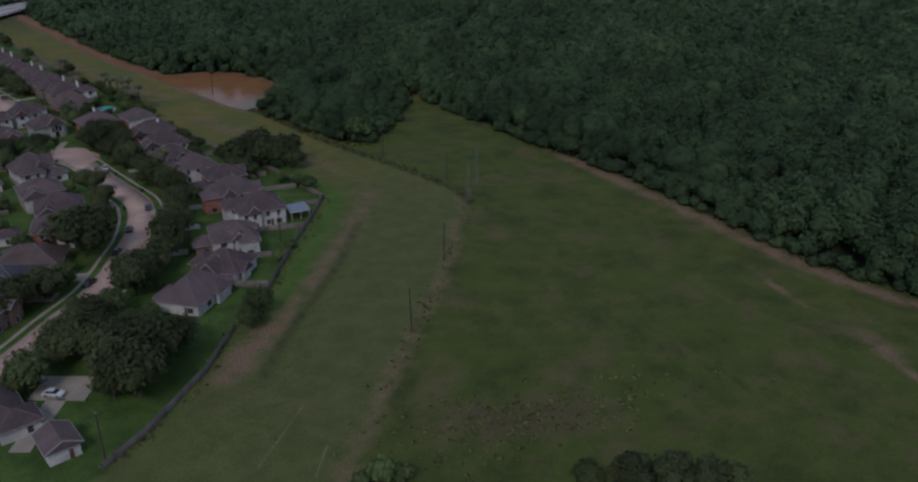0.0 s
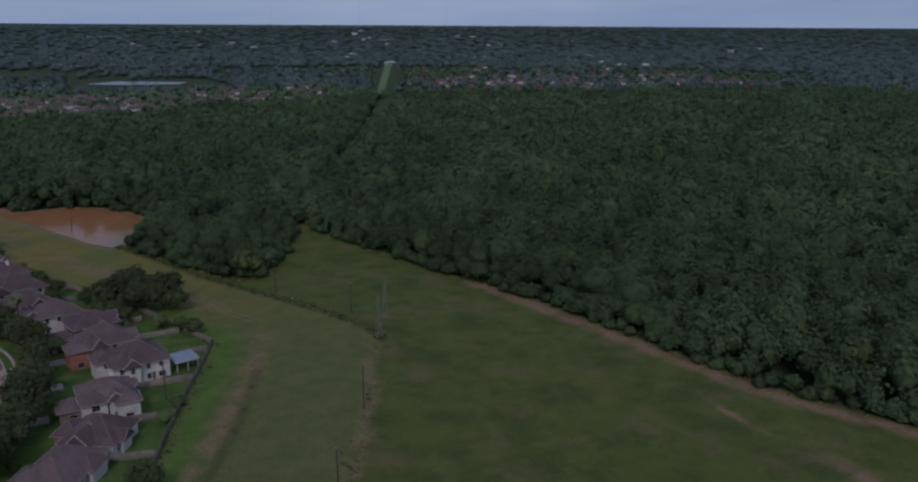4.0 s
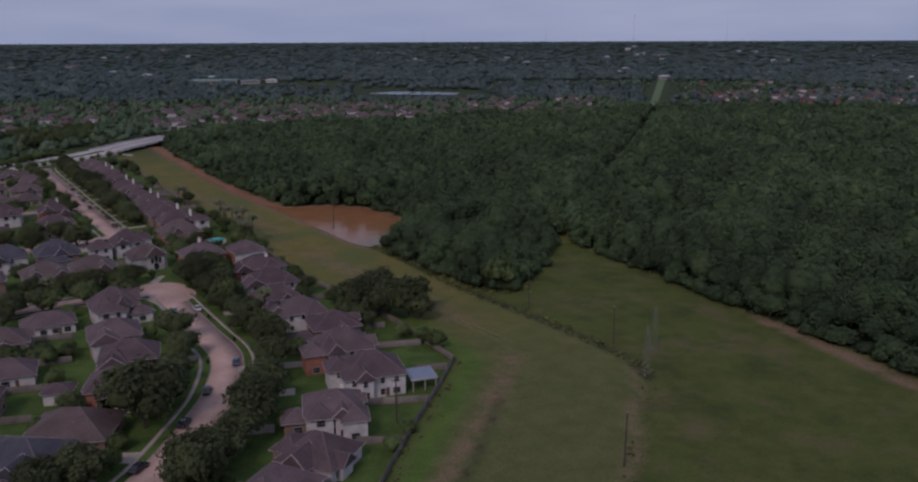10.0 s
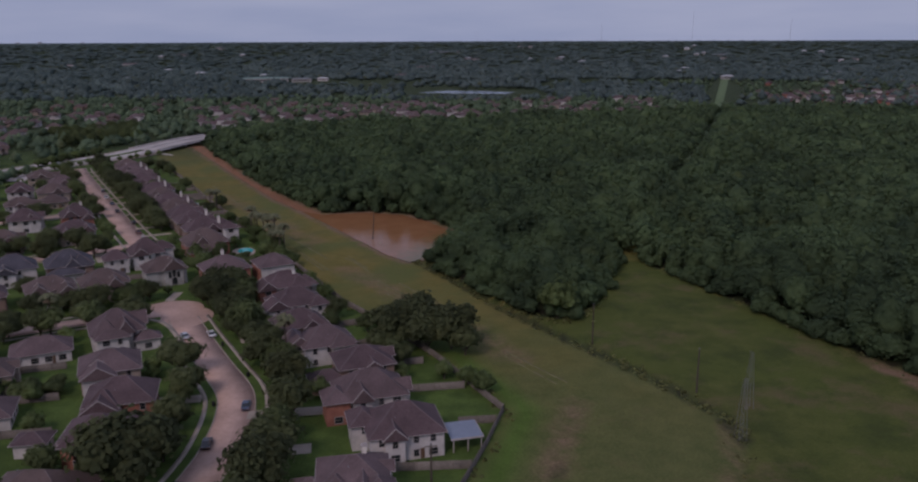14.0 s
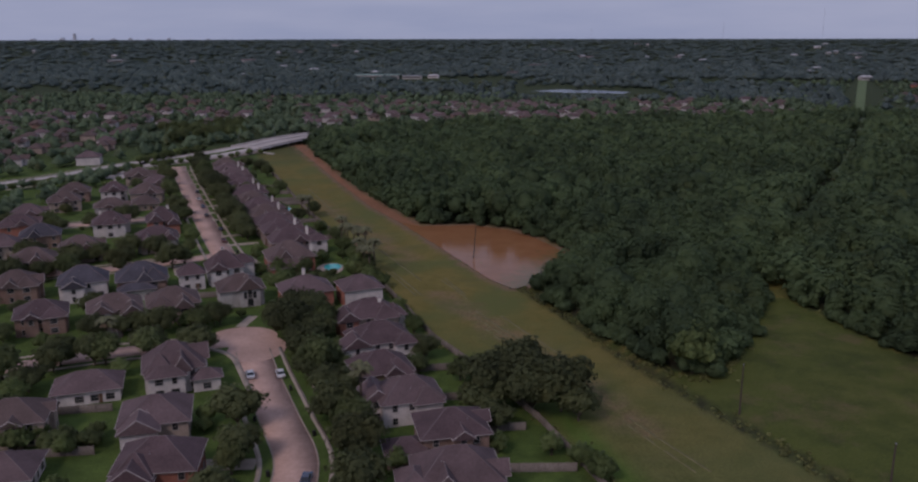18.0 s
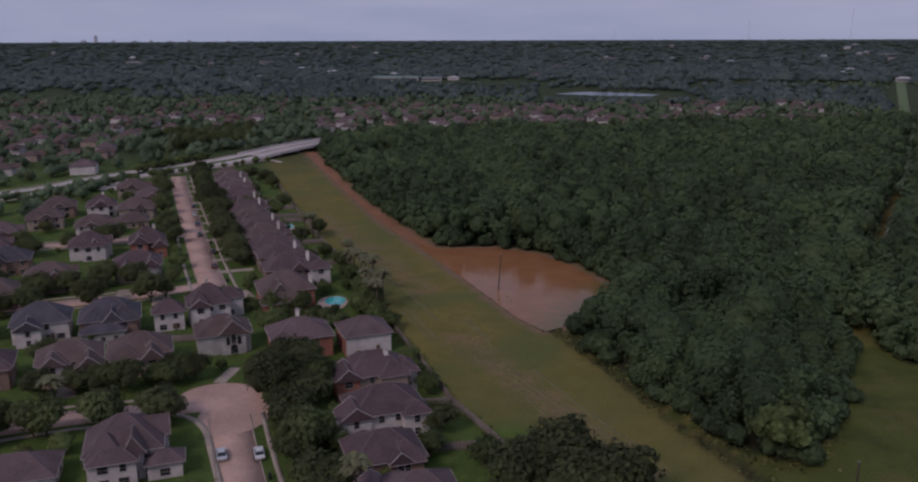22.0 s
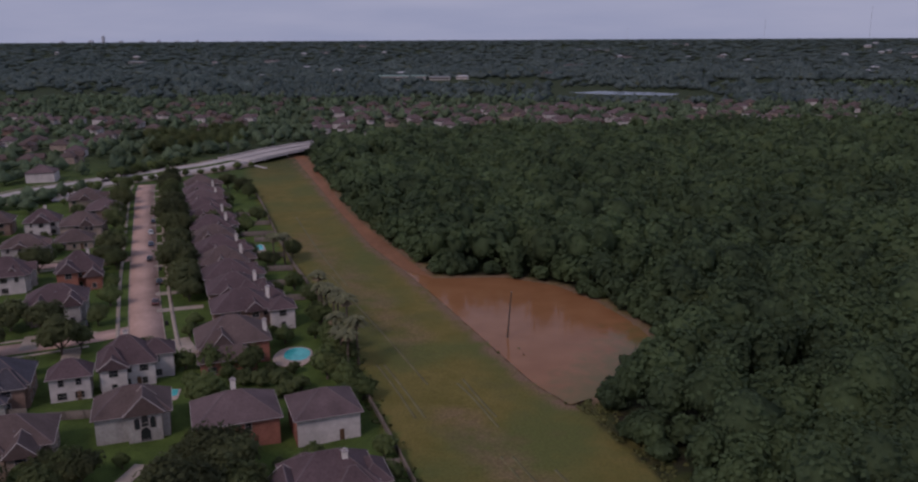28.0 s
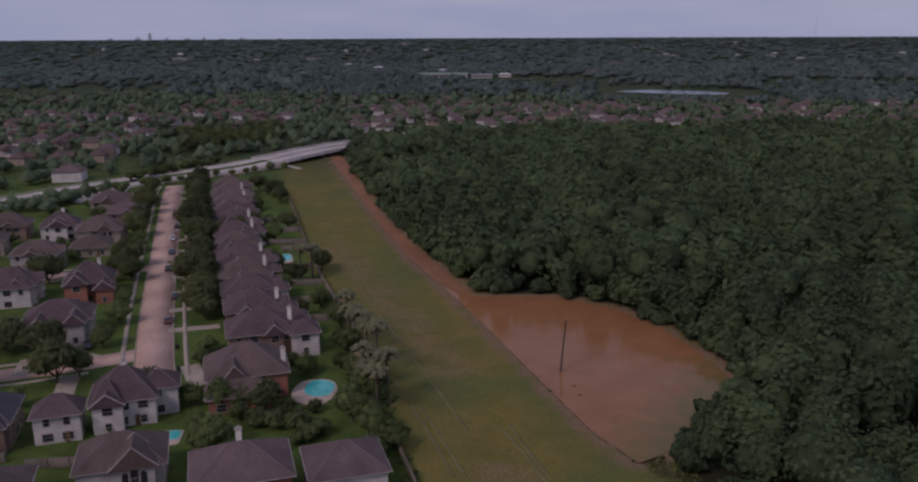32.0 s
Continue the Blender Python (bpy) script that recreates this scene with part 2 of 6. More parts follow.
def box(bm, x0, x1, y0, y1, z0, z1):
    v = [bm.verts.new((x, y, z)) for z in (z0, z1) for x, y in ((x0, y0), (x1, y0), (x1, y1), (x0, y1))]
    for f in ((3, 2, 1, 0), (4, 5, 6, 7), (0, 1, 5, 4), (1, 2, 6, 5), (2, 3, 7, 6), (3, 0, 4, 7)):
        bm.faces.new([v[i] for i in f])
    return v


def boxes(*specs):
    bm = bmesh.new()
    for s in specs:
        box(bm, *s)
    return bm


def tube(bm, points, radii, sides=7):
    rings = []
    for i, (p, r) in enumerate(zip(points, radii)):
        p = Vector(p)
        a, b = Vector(points[max(i - 1, 0)]), Vector(points[min(i + 1, len(points) - 1)])
        q = (b - a).to_track_quat("Z", "Y")
        rings.append([bm.verts.new(p + q @ Vector((r * math.cos(k * math.tau / sides), r * math.sin(k * math.tau / sides), 0))) for k in range(sides)])
    for u, w in zip(rings, rings[1:]):
        for k in range(sides):
            bm.faces.new((u[k], u[(k + 1) % sides], w[(k + 1) % sides], w[k]))
    bm.faces.new(rings[0][::-1])
    bm.faces.new(rings[-1])


def bar(bm, a, b, width, height):
    """A flat bar along the edge from a to b."""
    a, b = Vector(a), Vector(b)
    d = (b - a).normalized()
    s = d.cross(Vector((0, 0, 1)))
    s = (s.normalized() if s.length > 1e-4 else Vector((1, 0, 0))) * width / 2
    u = Vector((0, 0, height))
    v = [bm.verts.new(p) for p in (a - s - u, a + s - u, a + u, b - s - u, b + s - u, b + u)]
    for f in ((0, 1, 2), (5, 4, 3), (0, 3, 4, 1), (1, 4, 5, 2), (2, 5, 3, 0)):
        bm.faces.new([v[i] for i in f])


# ---- plan ----
def seg_dist(x, y, line):
    best = np.full(np.shape(x), 1e9)
    for (ax, ay), (bx, by) in zip(line, line[1:]):
        dx, dy = bx - ax, by - ay
        t = np.clip(((x - ax) * dx + (y - ay) * dy) / (dx * dx + dy * dy), 0, 1)
        best = np.minimum(best, np.hypot(x - ax - t * dx, y - ay - t * dy))
    return best


def inside(x, y, poly):
    hit = np.zeros(np.shape(x), bool)
    for (ax, ay), (bx, by) in zip(poly, poly[1:] + poly[:1]):
        if ay != by:
            hit ^= ((ay > y) != (by > y)) & (x < (bx - ax) * (y - ay) / (by - ay) + ax)
    return hit


# the flooded basin and the strip of water that feeds it
POND = [(-121.1, 590), (-108.4, 553.4), (-91.6, 506.8), (-64.2, 428.6), (-40.8, 365.3), (-26.3, 335.1), (-15, 309), (-4.7, 284.4), (4, 263.2), (10.2, 248.4), (16.8, 238.5),
        (24.2, 243.8), (32, 259.6), (40.2, 274), (37.1, 287.4), (30.2, 304.3), (20.1, 319.1), (5.1, 327.3), (-16.2, 325.9), (-20.9, 335.9), (-37.4, 372.9), (-58.7, 423.8), (-88.7, 516), (-113, 589.6)]
CHANNEL = [(116.4, 277.8), (130.9, 303.1), (149.4, 333.6), (192.5, 412.8), (220.1, 460.7), (256.5, 530.3), (316.6, 644.5), (382.8, 775.9)]
WOOD_WEST = [(-110, 590.9), (-85.7, 516), (-55.2, 423.8), (-34.4, 373), (-17.9, 337.3), (-13.8, 329), (5, 329.7), (21, 321.2), (33.2, 305.7), (40.4, 288), (42.6, 274.6), (34, 257.5), (25.3, 241), (23.4, 234), (32.6, 212.6),
             (42.8, 188.6), (47, 174.8), (58.1, 169.6), (71.8, 187.6), (87.4, 221), (96, 243), (146.3, 334), (190.5, 413.6), (218.1, 460.9), (254.5, 530.5), (314.6, 644.6), (380.9, 776),
             (186, 722), (0, 688), (-67, 652), (-104, 626)]
WOOD_EAST = [(100.3, 228.1), (101.5, 220.1), (112.2, 180.1), (120.2, 146.5), (129.8, 116.3), (136.2, 91.5), (140.1, 63.2), (143.8, 43), (146, 25.3), (150.8, 8.3), (158.1, -9.8), (172.9, -42.3), (192, -85), (250, -115),
             (960, 469), (948.6, 580.2), (470.4, 757.9), (384.8, 775.8), (318.5, 644.3), (258.5, 530.2), (222.1, 460.6), (195.1, 412.5), (151.9, 333.2), (110.2, 261.4)]
DITCH = [(18.3, 241.2), (21.9, 234.5), (31.6, 209.8), (40.9, 181.6), (57.3, 145.9), (66.5, 126.1), (74.3, 105.4), (73.8, 93.7), (55.4, 57.9), (42.9, 38.8), (34.4, 22.8), (23.3, 5.2), (9.8, -14.6), (-2.3, -39.5), (-22.7, -75.1)]
LEVEE = [(-144.4, 569.6), (-126.2, 511.2), (-96.5, 429.9), (-77.1, 375.9), (-62, 336.8), (-44.9, 299.9), (-32, 268.9), (-23.7, 240.6), (-16.2, 221.1), (-5.8, 192.9), (4, 175.8), (17.3, 146.9), (28.5, 113.2), (14.7, 81.8), (5.7, 60.8), (-2.6, 40.3), (-8.4, 34.9), (-16.4, 16.5),
         (-28.6, -1.8), (-36.7, -10.8), (-63.3, -57.2)]
FIELD = [(22.4, 232.7), (32.6, 211.2), (41.9, 188), (47, 173.4), (58.1, 168.1), (71.9, 186.1), (88.4, 220.9), (97.3, 228.5), (111.2, 180.3), (126.2, 117.1), (135.9, 64.3), (143.4, 26.1), (157.1, -9.5), (192, -85), (-2.4, -77.3), (-2.3, -39.5), (22.9, 4.8), (54.9, 57.9), (74.8, 95.7), (73.7, 106.9), (57.3, 145.9)]
ROUTE_A = [(-169.8, 486.4), (-161.7, 463.9), (-130, 386.4), (-103.3, 321.4), (-85.7, 280.3), (-78.5, 264.5)]
ROUTE_B = [(-56.1, 197), (-47.3, 172.7), (-37.8, 148.8), (-30.3, 129), (-29.9, 107.7), (-33.2, 90.1), (-39.8, 67.5), (-48.9, 51.4), (-58.1, 35.2), (-75.5, 14.8), (-104.5, -8.2)]
SIDE_STREETS = [[(-85.7, 280.3), (-100.1, 270.6), (-120.7, 260.9), (-152.3, 250.8), (-212.3, 235.4)], [(-112.1, 349.6), (-128.6, 342.2), (-158.1, 330.3), (-234.9, 306.6)], [(-56, 193.6), (-71.8, 188.7), (-84.1, 185.9), (-106.8, 176.2), (-146.7, 157.7)]]
MAIN_ROAD = [(-330, 281.4), (-271.9, 388.7), (-227.3, 440.3), (-208.6, 476.9), (-182.8, 511.1), (-155.5, 541.4), (-132.3, 585.5), (-113.6, 627.6), (-91.6, 686.6), (-70, 722)]


def ground_z(x, y):
    z = -0.9 * np.exp(-(seg_dist(x, y, DITCH) / 1.6) ** 2)
    z = np.where(inside(x, y, POND), -0.5, z)
    z = z - 1.2 * np.exp(-(seg_dist(x, y, CHANNEL) / 2.5) ** 2)
    z = z - 0.35 * np.exp(-((seg_dist(x, y, LEVEE) - 16) / 5) ** 2) * (x > -140)
    r = np.hypot(x, 1.49 * y)
    z = z + 47 * np.clip((r - 3000) / 1900, 0, 1) ** 1.3
    return z


def spaced(lo, hi, inner_lo, inner_hi, step):
    core = np.arange(inner_lo, inner_hi + step / 2, step)
    left = inner_lo - np.geomspace(step, inner_lo - lo, 45)[::-1]
    right = inner_hi + np.geomspace(step, hi - inner_hi, 45)
    return np.concatenate([left, core, right])


xs, ys = spaced(-6500, 6500, -140, 190, 2.5), spaced(-2500, 6500, -130, 470, 2.2)
gx, gy = np.meshgrid(xs, ys)
gxf, gyf = gx.ravel(), gy.ravel()
nx, ny = len(xs), len(ys)
idx = np.arange(nx * ny).reshape(ny, nx)
quads = np.stack([idx[:-1, :-1], idx[:-1, 1:], idx[1:, 1:], idx[1:, :-1]], -1).reshape(-1, 4)
me = mesh_np("ground", np.stack([gxf, gyf, ground_z(gxf, gyf)], -1), quads)
for poly in me.polygons:
    poly.use_smooth = True


def mask(name, values):
    me.attributes.new(name, "FLOAT", "POINT").data.foreach_set("value", np.ascontiguousarray(values, np.float32))


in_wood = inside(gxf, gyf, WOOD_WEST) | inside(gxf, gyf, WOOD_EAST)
east_of_fence = inside(gxf, gyf, LEVEE + [(0, -400), (900, -300), (900, 1200), (-100, 1000)])
in_field = inside(gxf, gyf, FIELD)
shore = np.exp(-(seg_dist(gxf, gyf, POND + POND[:1]) / 3.0) ** 2) * ~in_field
bank = 0.95 * np.exp(-(seg_dist(gxf, gyf, [(101.6, 208.5), (116.5, 157.4), (126.2, 117.1), (131.6, 90.3), (135.4, 65.1), (139.2, 42.7), (141.4, 25.1), (146.7, 4.9), (154, -11.6), (166.6, -36.7)]) / 3.4) ** 2) * np.clip((139.3 - gyf) / 17, 0, 1)
bank = np.maximum(bank, np.exp(-(seg_dist(gxf, gyf, [(127.6, 11.9), (128.8, -8.3), (128.2, -23.4), (127.8, -37.5), (125.2, -56.6)]) / 0.9) ** 2))
trail = 0.6 * np.exp(-(seg_dist(gxf, gyf, [(73.8, 101), (54.9, 57.9), (33.9, 22.1), (17.9, -2.8), (-2.3, -39.5)]) / 3.0) ** 2) * 0.8
track = 0.6 * np.exp(-(seg_dist(gxf, gyf, [(45.5, 116.7), (30.7, 84.1), (14.7, 54.9), (0.7, 32.7), (-10.4, 14.6)]) / 3.5) ** 2)
bare = np.exp(-(seg_dist(gxf, gyf, [(0.7, 34.2), (-6.3, 23.8), (-12.4, 14)]) / 4) ** 2) + 0.9 * np.exp(-((gxf - 130.5) / 2.2) ** 2 - ((gyf + 24) / 9) ** 2)
marsh = np.exp(-((gxf - 42.0) / 21) ** 2 - ((gyf + 22 + 0.25 * (gxf - 42)) / 8) ** 2)
drain = np.exp(-(seg_dist(gxf, gyf, [(80, -4), (86.3, -14.2), (91, -30.6), (101.6, -50.2), (108, -70)]) / 1.3) ** 2)
ruts = 0.5 * np.exp(-(seg_dist(gxf, gyf, [(-5.6, 233.4), (10.8, 201.6), (23, 176.3), (37.3, 143.4)]) / 6) ** 2) + 0.45 * np.exp(-(seg_dist(gxf, gyf, [(-67.5, 378.1), (-40.7, 323.3), (-18, 275.1)]) / 7) ** 2)
mask("wood", in_wood)
mask("levee", east_of_fence & ~in_field & ~in_wood)
mask("field", in_field)
mask("dirt", np.clip(np.maximum.reduce([shore, bank, trail, track, bare, ruts, marsh * 0.62]), 0, 1))
furrow = 0.7 * np.exp(-(seg_dist(gxf, gyf, [(34.2, 88.8), (22.2, 61.6), (11.8, 43.5), (0.7, 24), (-5.8, 9.8)]) / 1.8) ** 2)
mask("ditch", furrow + np.exp(-(seg_dist(gxf, gyf, DITCH[:8]) / 2.2) ** 2) + 0.62 * marsh + 0.55 * drain)
mask("lush", np.exp(-((seg_dist(gxf, gyf, LEVEE[10:19]) - 4.5) / 3.2) ** 2) * (gxf > -8) * np.clip((gyf - 19.8) / 20, 0, 1) * east_of_fence * ~in_field)
mask("dry", np.clip((gyf - 91.0) / 115, 0, 1))
mask("far", np.clip((np.hypot(gxf, 1.49 * gyf) - 730) / 200, 0, 1))

m_ground = bpy.data.materials.new("grass_and_earth")
m_ground.use_nodes = True
gn, gl = link_nodes(m_ground)
bsdf = gn["Principled BSDF"]
bsdf.inputs["Roughness"].default_value = 0.95
bsdf.inputs["Specular IOR Level"].default_value = 0.1
geo = gn.new("ShaderNodeNewGeometry")


def noise_node(scale, detail=6, rough=0.6, vec=None):
    t = gn.new("ShaderNodeTexNoise")
    t.inputs["Scale"].default_value, t.inputs["Detail"].default_value, t.inputs["Roughness"].default_value = scale, detail, rough
    gl.new(vec or geo.outputs["Position"], t.inputs["Vector"])
    return t.outputs["Fac"]


def span(value, a, b, lo=0.0, hi=1.0):
    r = gn.new("ShaderNodeMapRange")
    for k, v in zip(("From Min", "From Max", "To Min", "To Max"), (a, b, lo, hi)):
        r.inputs[k].default_value = v
    gl.new(value, r.inputs["Value"])
    return r.outputs["Result"]


def blend_by(fac, a, b):
    mx = gn.new("ShaderNodeMix")
    mx.data_type = "RGBA"
    gl.new(fac, mx.inputs["Factor"])
    for key, c in (("A", a), ("B", b)):
        if isinstance(c, tuple):
            mx.inputs[key].default_value = (*c, 1)
        else:
            gl.new(c, mx.inputs[key])
    return mx.outputs["Result"]


def attr(name):
    a = gn.new("ShaderNodeAttribute")
    a.attribute_name = name
    return a.outputs["Fac"]


def math_node(op, a, b):
    m = gn.new("ShaderNodeMath")
    m.operation = op
    for k, v in enumerate((a, b)):
        if isinstance(v, float):
            m.inputs[k].default_value = v
        else:
            gl.new(v, m.inputs[k])
    return m.outputs[0]


n_fine, n_mid, n_big = noise_node(1.8, 8, 0.7), noise_node(0.16, 6), noise_node(0.035, 5)
lawn = blend_by(span(n_mid, 0.35, 0.65), (0.044, 0.07, 0.018), (0.08, 0.12, 0.029))
levee_grass = blend_by(span(n_mid, 0.35, 0.65), (0.122, 0.104, 0.028), (0.162, 0.13, 0.041))
levee_grass = blend_by(span(n_big, 0.42, 0.6), levee_grass, (0.10, 0.108, 0.034))
levee_grass = blend_by(attr("dry"), blend_by(span(n_mid, 0.35, 0.65), (0.08, 0.09, 0.03), (0.108, 0.112, 0.04)), levee_grass)
n_patch = noise_node(0.07, 9, 0.72)
field_grass = blend_by(span(n_mid, 0.32, 0.68), (0.06, 0.072, 0.018), (0.091, 0.098, 0.028))
field_grass = blend_by(span(n_big, 0.42, 0.62), field_grass, (0.072, 0.088, 0.021))
field_grass = blend_by(span(n_patch, 0.48, 0.62, 0.0, 0.75), field_grass, (0.042, 0.053, 0.016))
field_grass = blend_by(span(noise_node(0.05, 8, 0.7), 0.52, 0.66, 0.0, 0.8), field_grass, (0.115, 0.09, 0.045))
levee_grass = blend_by(span(n_patch, 0.54, 0.68, 0.0, 0.5), levee_grass, (0.125, 0.095, 0.045))
colour = blend_by(attr("levee"), lawn, levee_grass)
colour = blend_by(attr("lush"), colour, blend_by(span(n_mid, 0.35, 0.65), (0.06, 0.098, 0.018), (0.082, 0.132, 0.026)))
colour = blend_by(attr("field"), colour, field_grass)
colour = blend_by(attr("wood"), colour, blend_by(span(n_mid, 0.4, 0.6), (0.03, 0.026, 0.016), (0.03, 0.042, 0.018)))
colour = blend_by(attr("far"), colour, blend_by(span(n_mid, 0.4, 0.6), (0.022, 0.036, 0.016), (0.05, 0.062, 0.026)))
dirt_edge = math_node("MULTIPLY", attr("dirt"), span(n_mid, 0.28, 0.58, 0.15, 1.3))
colour = blend_by(span(dirt_edge, 0.15, 0.9), colour, blend_by(span(n_fine, 0.35, 0.65), (0.15, 0.095, 0.06), (0.21, 0.14, 0.09)))
colour = blend_by(span(math_node("MULTIPLY", attr("ditch"), span(n_mid, 0.3, 0.6, 0.3, 1.2)), 0.2, 0.9), colour, (0.035, 0.038, 0.018))
grain = gn.new("ShaderNodeVectorMath")
grain.operation = "SCALE"
gl.new(colour, grain.inputs[0])
gl.new(span(n_fine, 0.3, 0.7, 0.75, 1.25), grain.inputs["Scale"])
gl.new(grain.outputs["Vector"], bsdf.inputs["Base Color"])
relief = gn.new("ShaderNodeBump")
relief.inputs["Strength"].default_value, relief.inputs["Distance"].default_value = 0.6, 0.25
gl.new(n_fine, relief.inputs["Height"])
gl.new(relief.outputs["Normal"], bsdf.inputs["Normal"])
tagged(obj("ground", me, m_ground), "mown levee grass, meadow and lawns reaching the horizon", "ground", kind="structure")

# muddy flood water
m_mud = bpy.data.materials.new("muddy_water")
m_mud.use_nodes = True
mn, ml = link_nodes(m_mud)
mb = mn["Principled BSDF"]
mb.inputs["Roughness"].default_value = 0.12
mb.inputs["Specular IOR Level"].default_value = 0.11
mgeo = mn.new("ShaderNodeNewGeometry")
mt = mn.new("ShaderNodeTexNoise")
mt.inputs["Scale"].default_value, mt.inputs["Detail"].default_value = 0.12, 6
ml.new(mgeo.outputs["Position"], mt.inputs["Vector"])
mr = mn.new("ShaderNodeValToRGB")
mr.color_ramp.elements[0].position, mr.color_ramp.elements[1].position = 0.35, 0.7
mr.color_ramp.elements[0].color, mr.color_ramp.elements[1].color = (0.225, 0.10, 0.043, 1), (0.265, 0.125, 0.058, 1)
ml.new(mt.outputs["Fac"], mr.inputs["Fac"])
# drowned grass in the shallows on the wood's side
slope = mn.new("ShaderNodeVectorMath")
slope.operation = "DOT_PRODUCT"
slope.inputs[1].default_value = (0.93, -0.52, 0)
ml.new(mgeo.outputs["Position"], slope.inputs[0])
tuft = mn.new("ShaderNodeTexNoise")
tuft.inputs["Scale"].default_value, tuft.inputs["Detail"].default_value = 0.3, 5
ml.new(mgeo.outputs["Position"], tuft.inputs["Vector"])
sway = mn.new("ShaderNodeMath")
sway.operation = "MULTIPLY_ADD"
sway.inputs[1].default_value = 26.0
ml.new(tuft.outputs["Fac"], sway.inputs[0])
ml.new(slope.outputs["Value"], sway.inputs[2])
shoal = mn.new("ShaderNodeMapRange")
shoal.inputs["From Min"].default_value, shoal.inputs["From Max"].default_value = -107, -94
shoal.inputs["To Max"].default_value = 0.85
ml.new(sway.outputs[0], shoal.inputs["Value"])
drowned = mn.new("ShaderNodeMix")
drowned.data_type = "RGBA"
drowned.inputs["B"].default_value = (0.12, 0.10, 0.035, 1)
ml.new(shoal.outputs["Result"], drowned.inputs["Factor"])
ml.new(mr.outputs["Color"], drowned.inputs["A"])
ml.new(drowned.outputs["Result"], mb.inputs["Base Color"])


def sheet(name, poly, z, mat):
    bm = bmesh.new()
    bm.faces.new([bm.verts.new((x, y, z)) for x, y in poly])
    bmesh.ops.triangulate(bm, faces=bm.faces[:])
    return obj(name, bm_mesh(name, bm), mat)


def offset_line(line, d):
    out = []
    for i, p in enumerate(line):
        a, b = Vector(line[max(i - 1, 0)]), Vector(line[min(i + 1, len(line) - 1)])
        t = (b - a).normalized()
        out.append((p[0] - t.y * d, p[1] + t.x * d))
    return out


def smooth_line(line, n=6):
    pts = [Vector(p) for p in line]
    out = []
    for i in range(len(pts) - 1):
        p0, p1, p2, p3 = pts[max(i - 1, 0)], pts[i], pts[i + 1], pts[min(i + 2, len(pts) - 1)]
        for k in range(n):
            t = k / n
            out.append(tuple(0.5 * (2 * p1 + (p2 - p0) * t + (2 * p0 - 5 * p1 + 4 * p2 - p3) * t * t + (3 * p1 - p0 - 3 * p2 + p3) * t ** 3)))
    return out + [tuple(pts[-1])]


def ribbon(name, line, lo, hi, z0, z1, mat, parent=None):
    """A slab that follows a line, between two sideways offsets."""
    a, b = offset_line(line, lo), offset_line(line, hi)
    n = len(line)
    top = [z1(*p) if callable(z1) else z1 for p in line]
    foot = [z0(*p) if callable(z0) else z0 for p in line]
    v = [(*p, t) for p, t in zip(a, top)] + [(*p, t) for p, t in zip(b, top)] + [(*p, t) for p, t in zip(a, foot)] + [(*p, t) for p, t in zip(b, foot)]
    f = []
    for i in range(n - 1):
        f += [(i, i + 1, n + i + 1, n + i), (2 * n + i, i, i + 1, 2 * n + i + 1), (n + i, n + i + 1, 3 * n + i + 1, 3 * n + i)]
    f = np.array(f)
    f[1::3] = f[1::3][:, ::-1]
    return obj(name, mesh_np(name, v, f, np.array([(0, n, 3 * n, 2 * n), (n - 1, 3 * n - 1, 4 * n - 1, 2 * n - 1)])), mat, parent)


BASIN = POND[5:19]
STRIP = POND[:6] + POND[18:]
m_wet = surface("wet_red_mud", (0.19, 0.086, 0.042), (0.26, 0.125, 0.066), 0.35, 0.75, 0.1, 0.05, spec=0.15)
tagged(sheet("mud_strip", STRIP, -0.09, m_wet), "strip of wet red mud along the wood", "mud", kind="structure")
tagged(sheet("water", BASIN, -0.12, m_mud), "reddish-brown muddy flood water in the basin", "water", kind="structure")
tagged(ribbon("creek_water", smooth_line(CHANNEL), -2.4, 2.4, -0.9, -0.28, m_mud), "narrow muddy creek between the trees", "water", kind="structure")

# ---- streets ----
CURVE_A, CURVE_B = smooth_line(ROUTE_A), smooth_line(ROUTE_B)
for nm, line, half in (("road_north", CURVE_A, 4.0), ("road_south", CURVE_B, 4.0)):
    road = tagged(ribbon(nm, line, -half, half, -0.3, 0.05, M_ROAD), "worn pinkish concrete residential street", "road", kind="structure")
    for k, s in enumerate((-1, 1)):
        lo, hi = sorted((s * half, s * (half + 0.25)))
        edge_line = [p for p in line if nm == "road_north" or p[1] < (187 if s > 0 else 161)]
        tagged(ribbon("kerb", [p for p in line if nm == "road_north" or p[1] < 187], lo, hi, -0.3, 0.17, M_WALK), "low concrete kerb along the street", "kerb", kind="structure")
        lo, hi = sorted((s * (half + 2.2), s * (half + 3.2)))
        tagged(ribbon("sidewalk", edge_line, lo, hi, -0.2, 0.1, M_WALK), "pale concrete sidewalk beside the street", "sidewalk", kind="structure")
for line in SIDE_STREETS:
    tagged(ribbon("side_road", smooth_line(line), -3.6, 3.6, -0.3, 0.044, M_ROAD), "concrete side street between the houses", "road", kind="structure")
    for s in (-1, 1):
        lo, hi = sorted((s * 5.2, s * 6.4))
        tagged(ribbon("sidewalk", [p for p in smooth_line(line) if min(seg_dist(*map(np.array, p), ROUTE_A), seg_dist(*map(np.array, p), ROUTE_B)) > 11], lo, hi, -0.2, 0.09, M_WALK), "pale concrete sidewalk beside the street", "sidewalk", kind="structure")
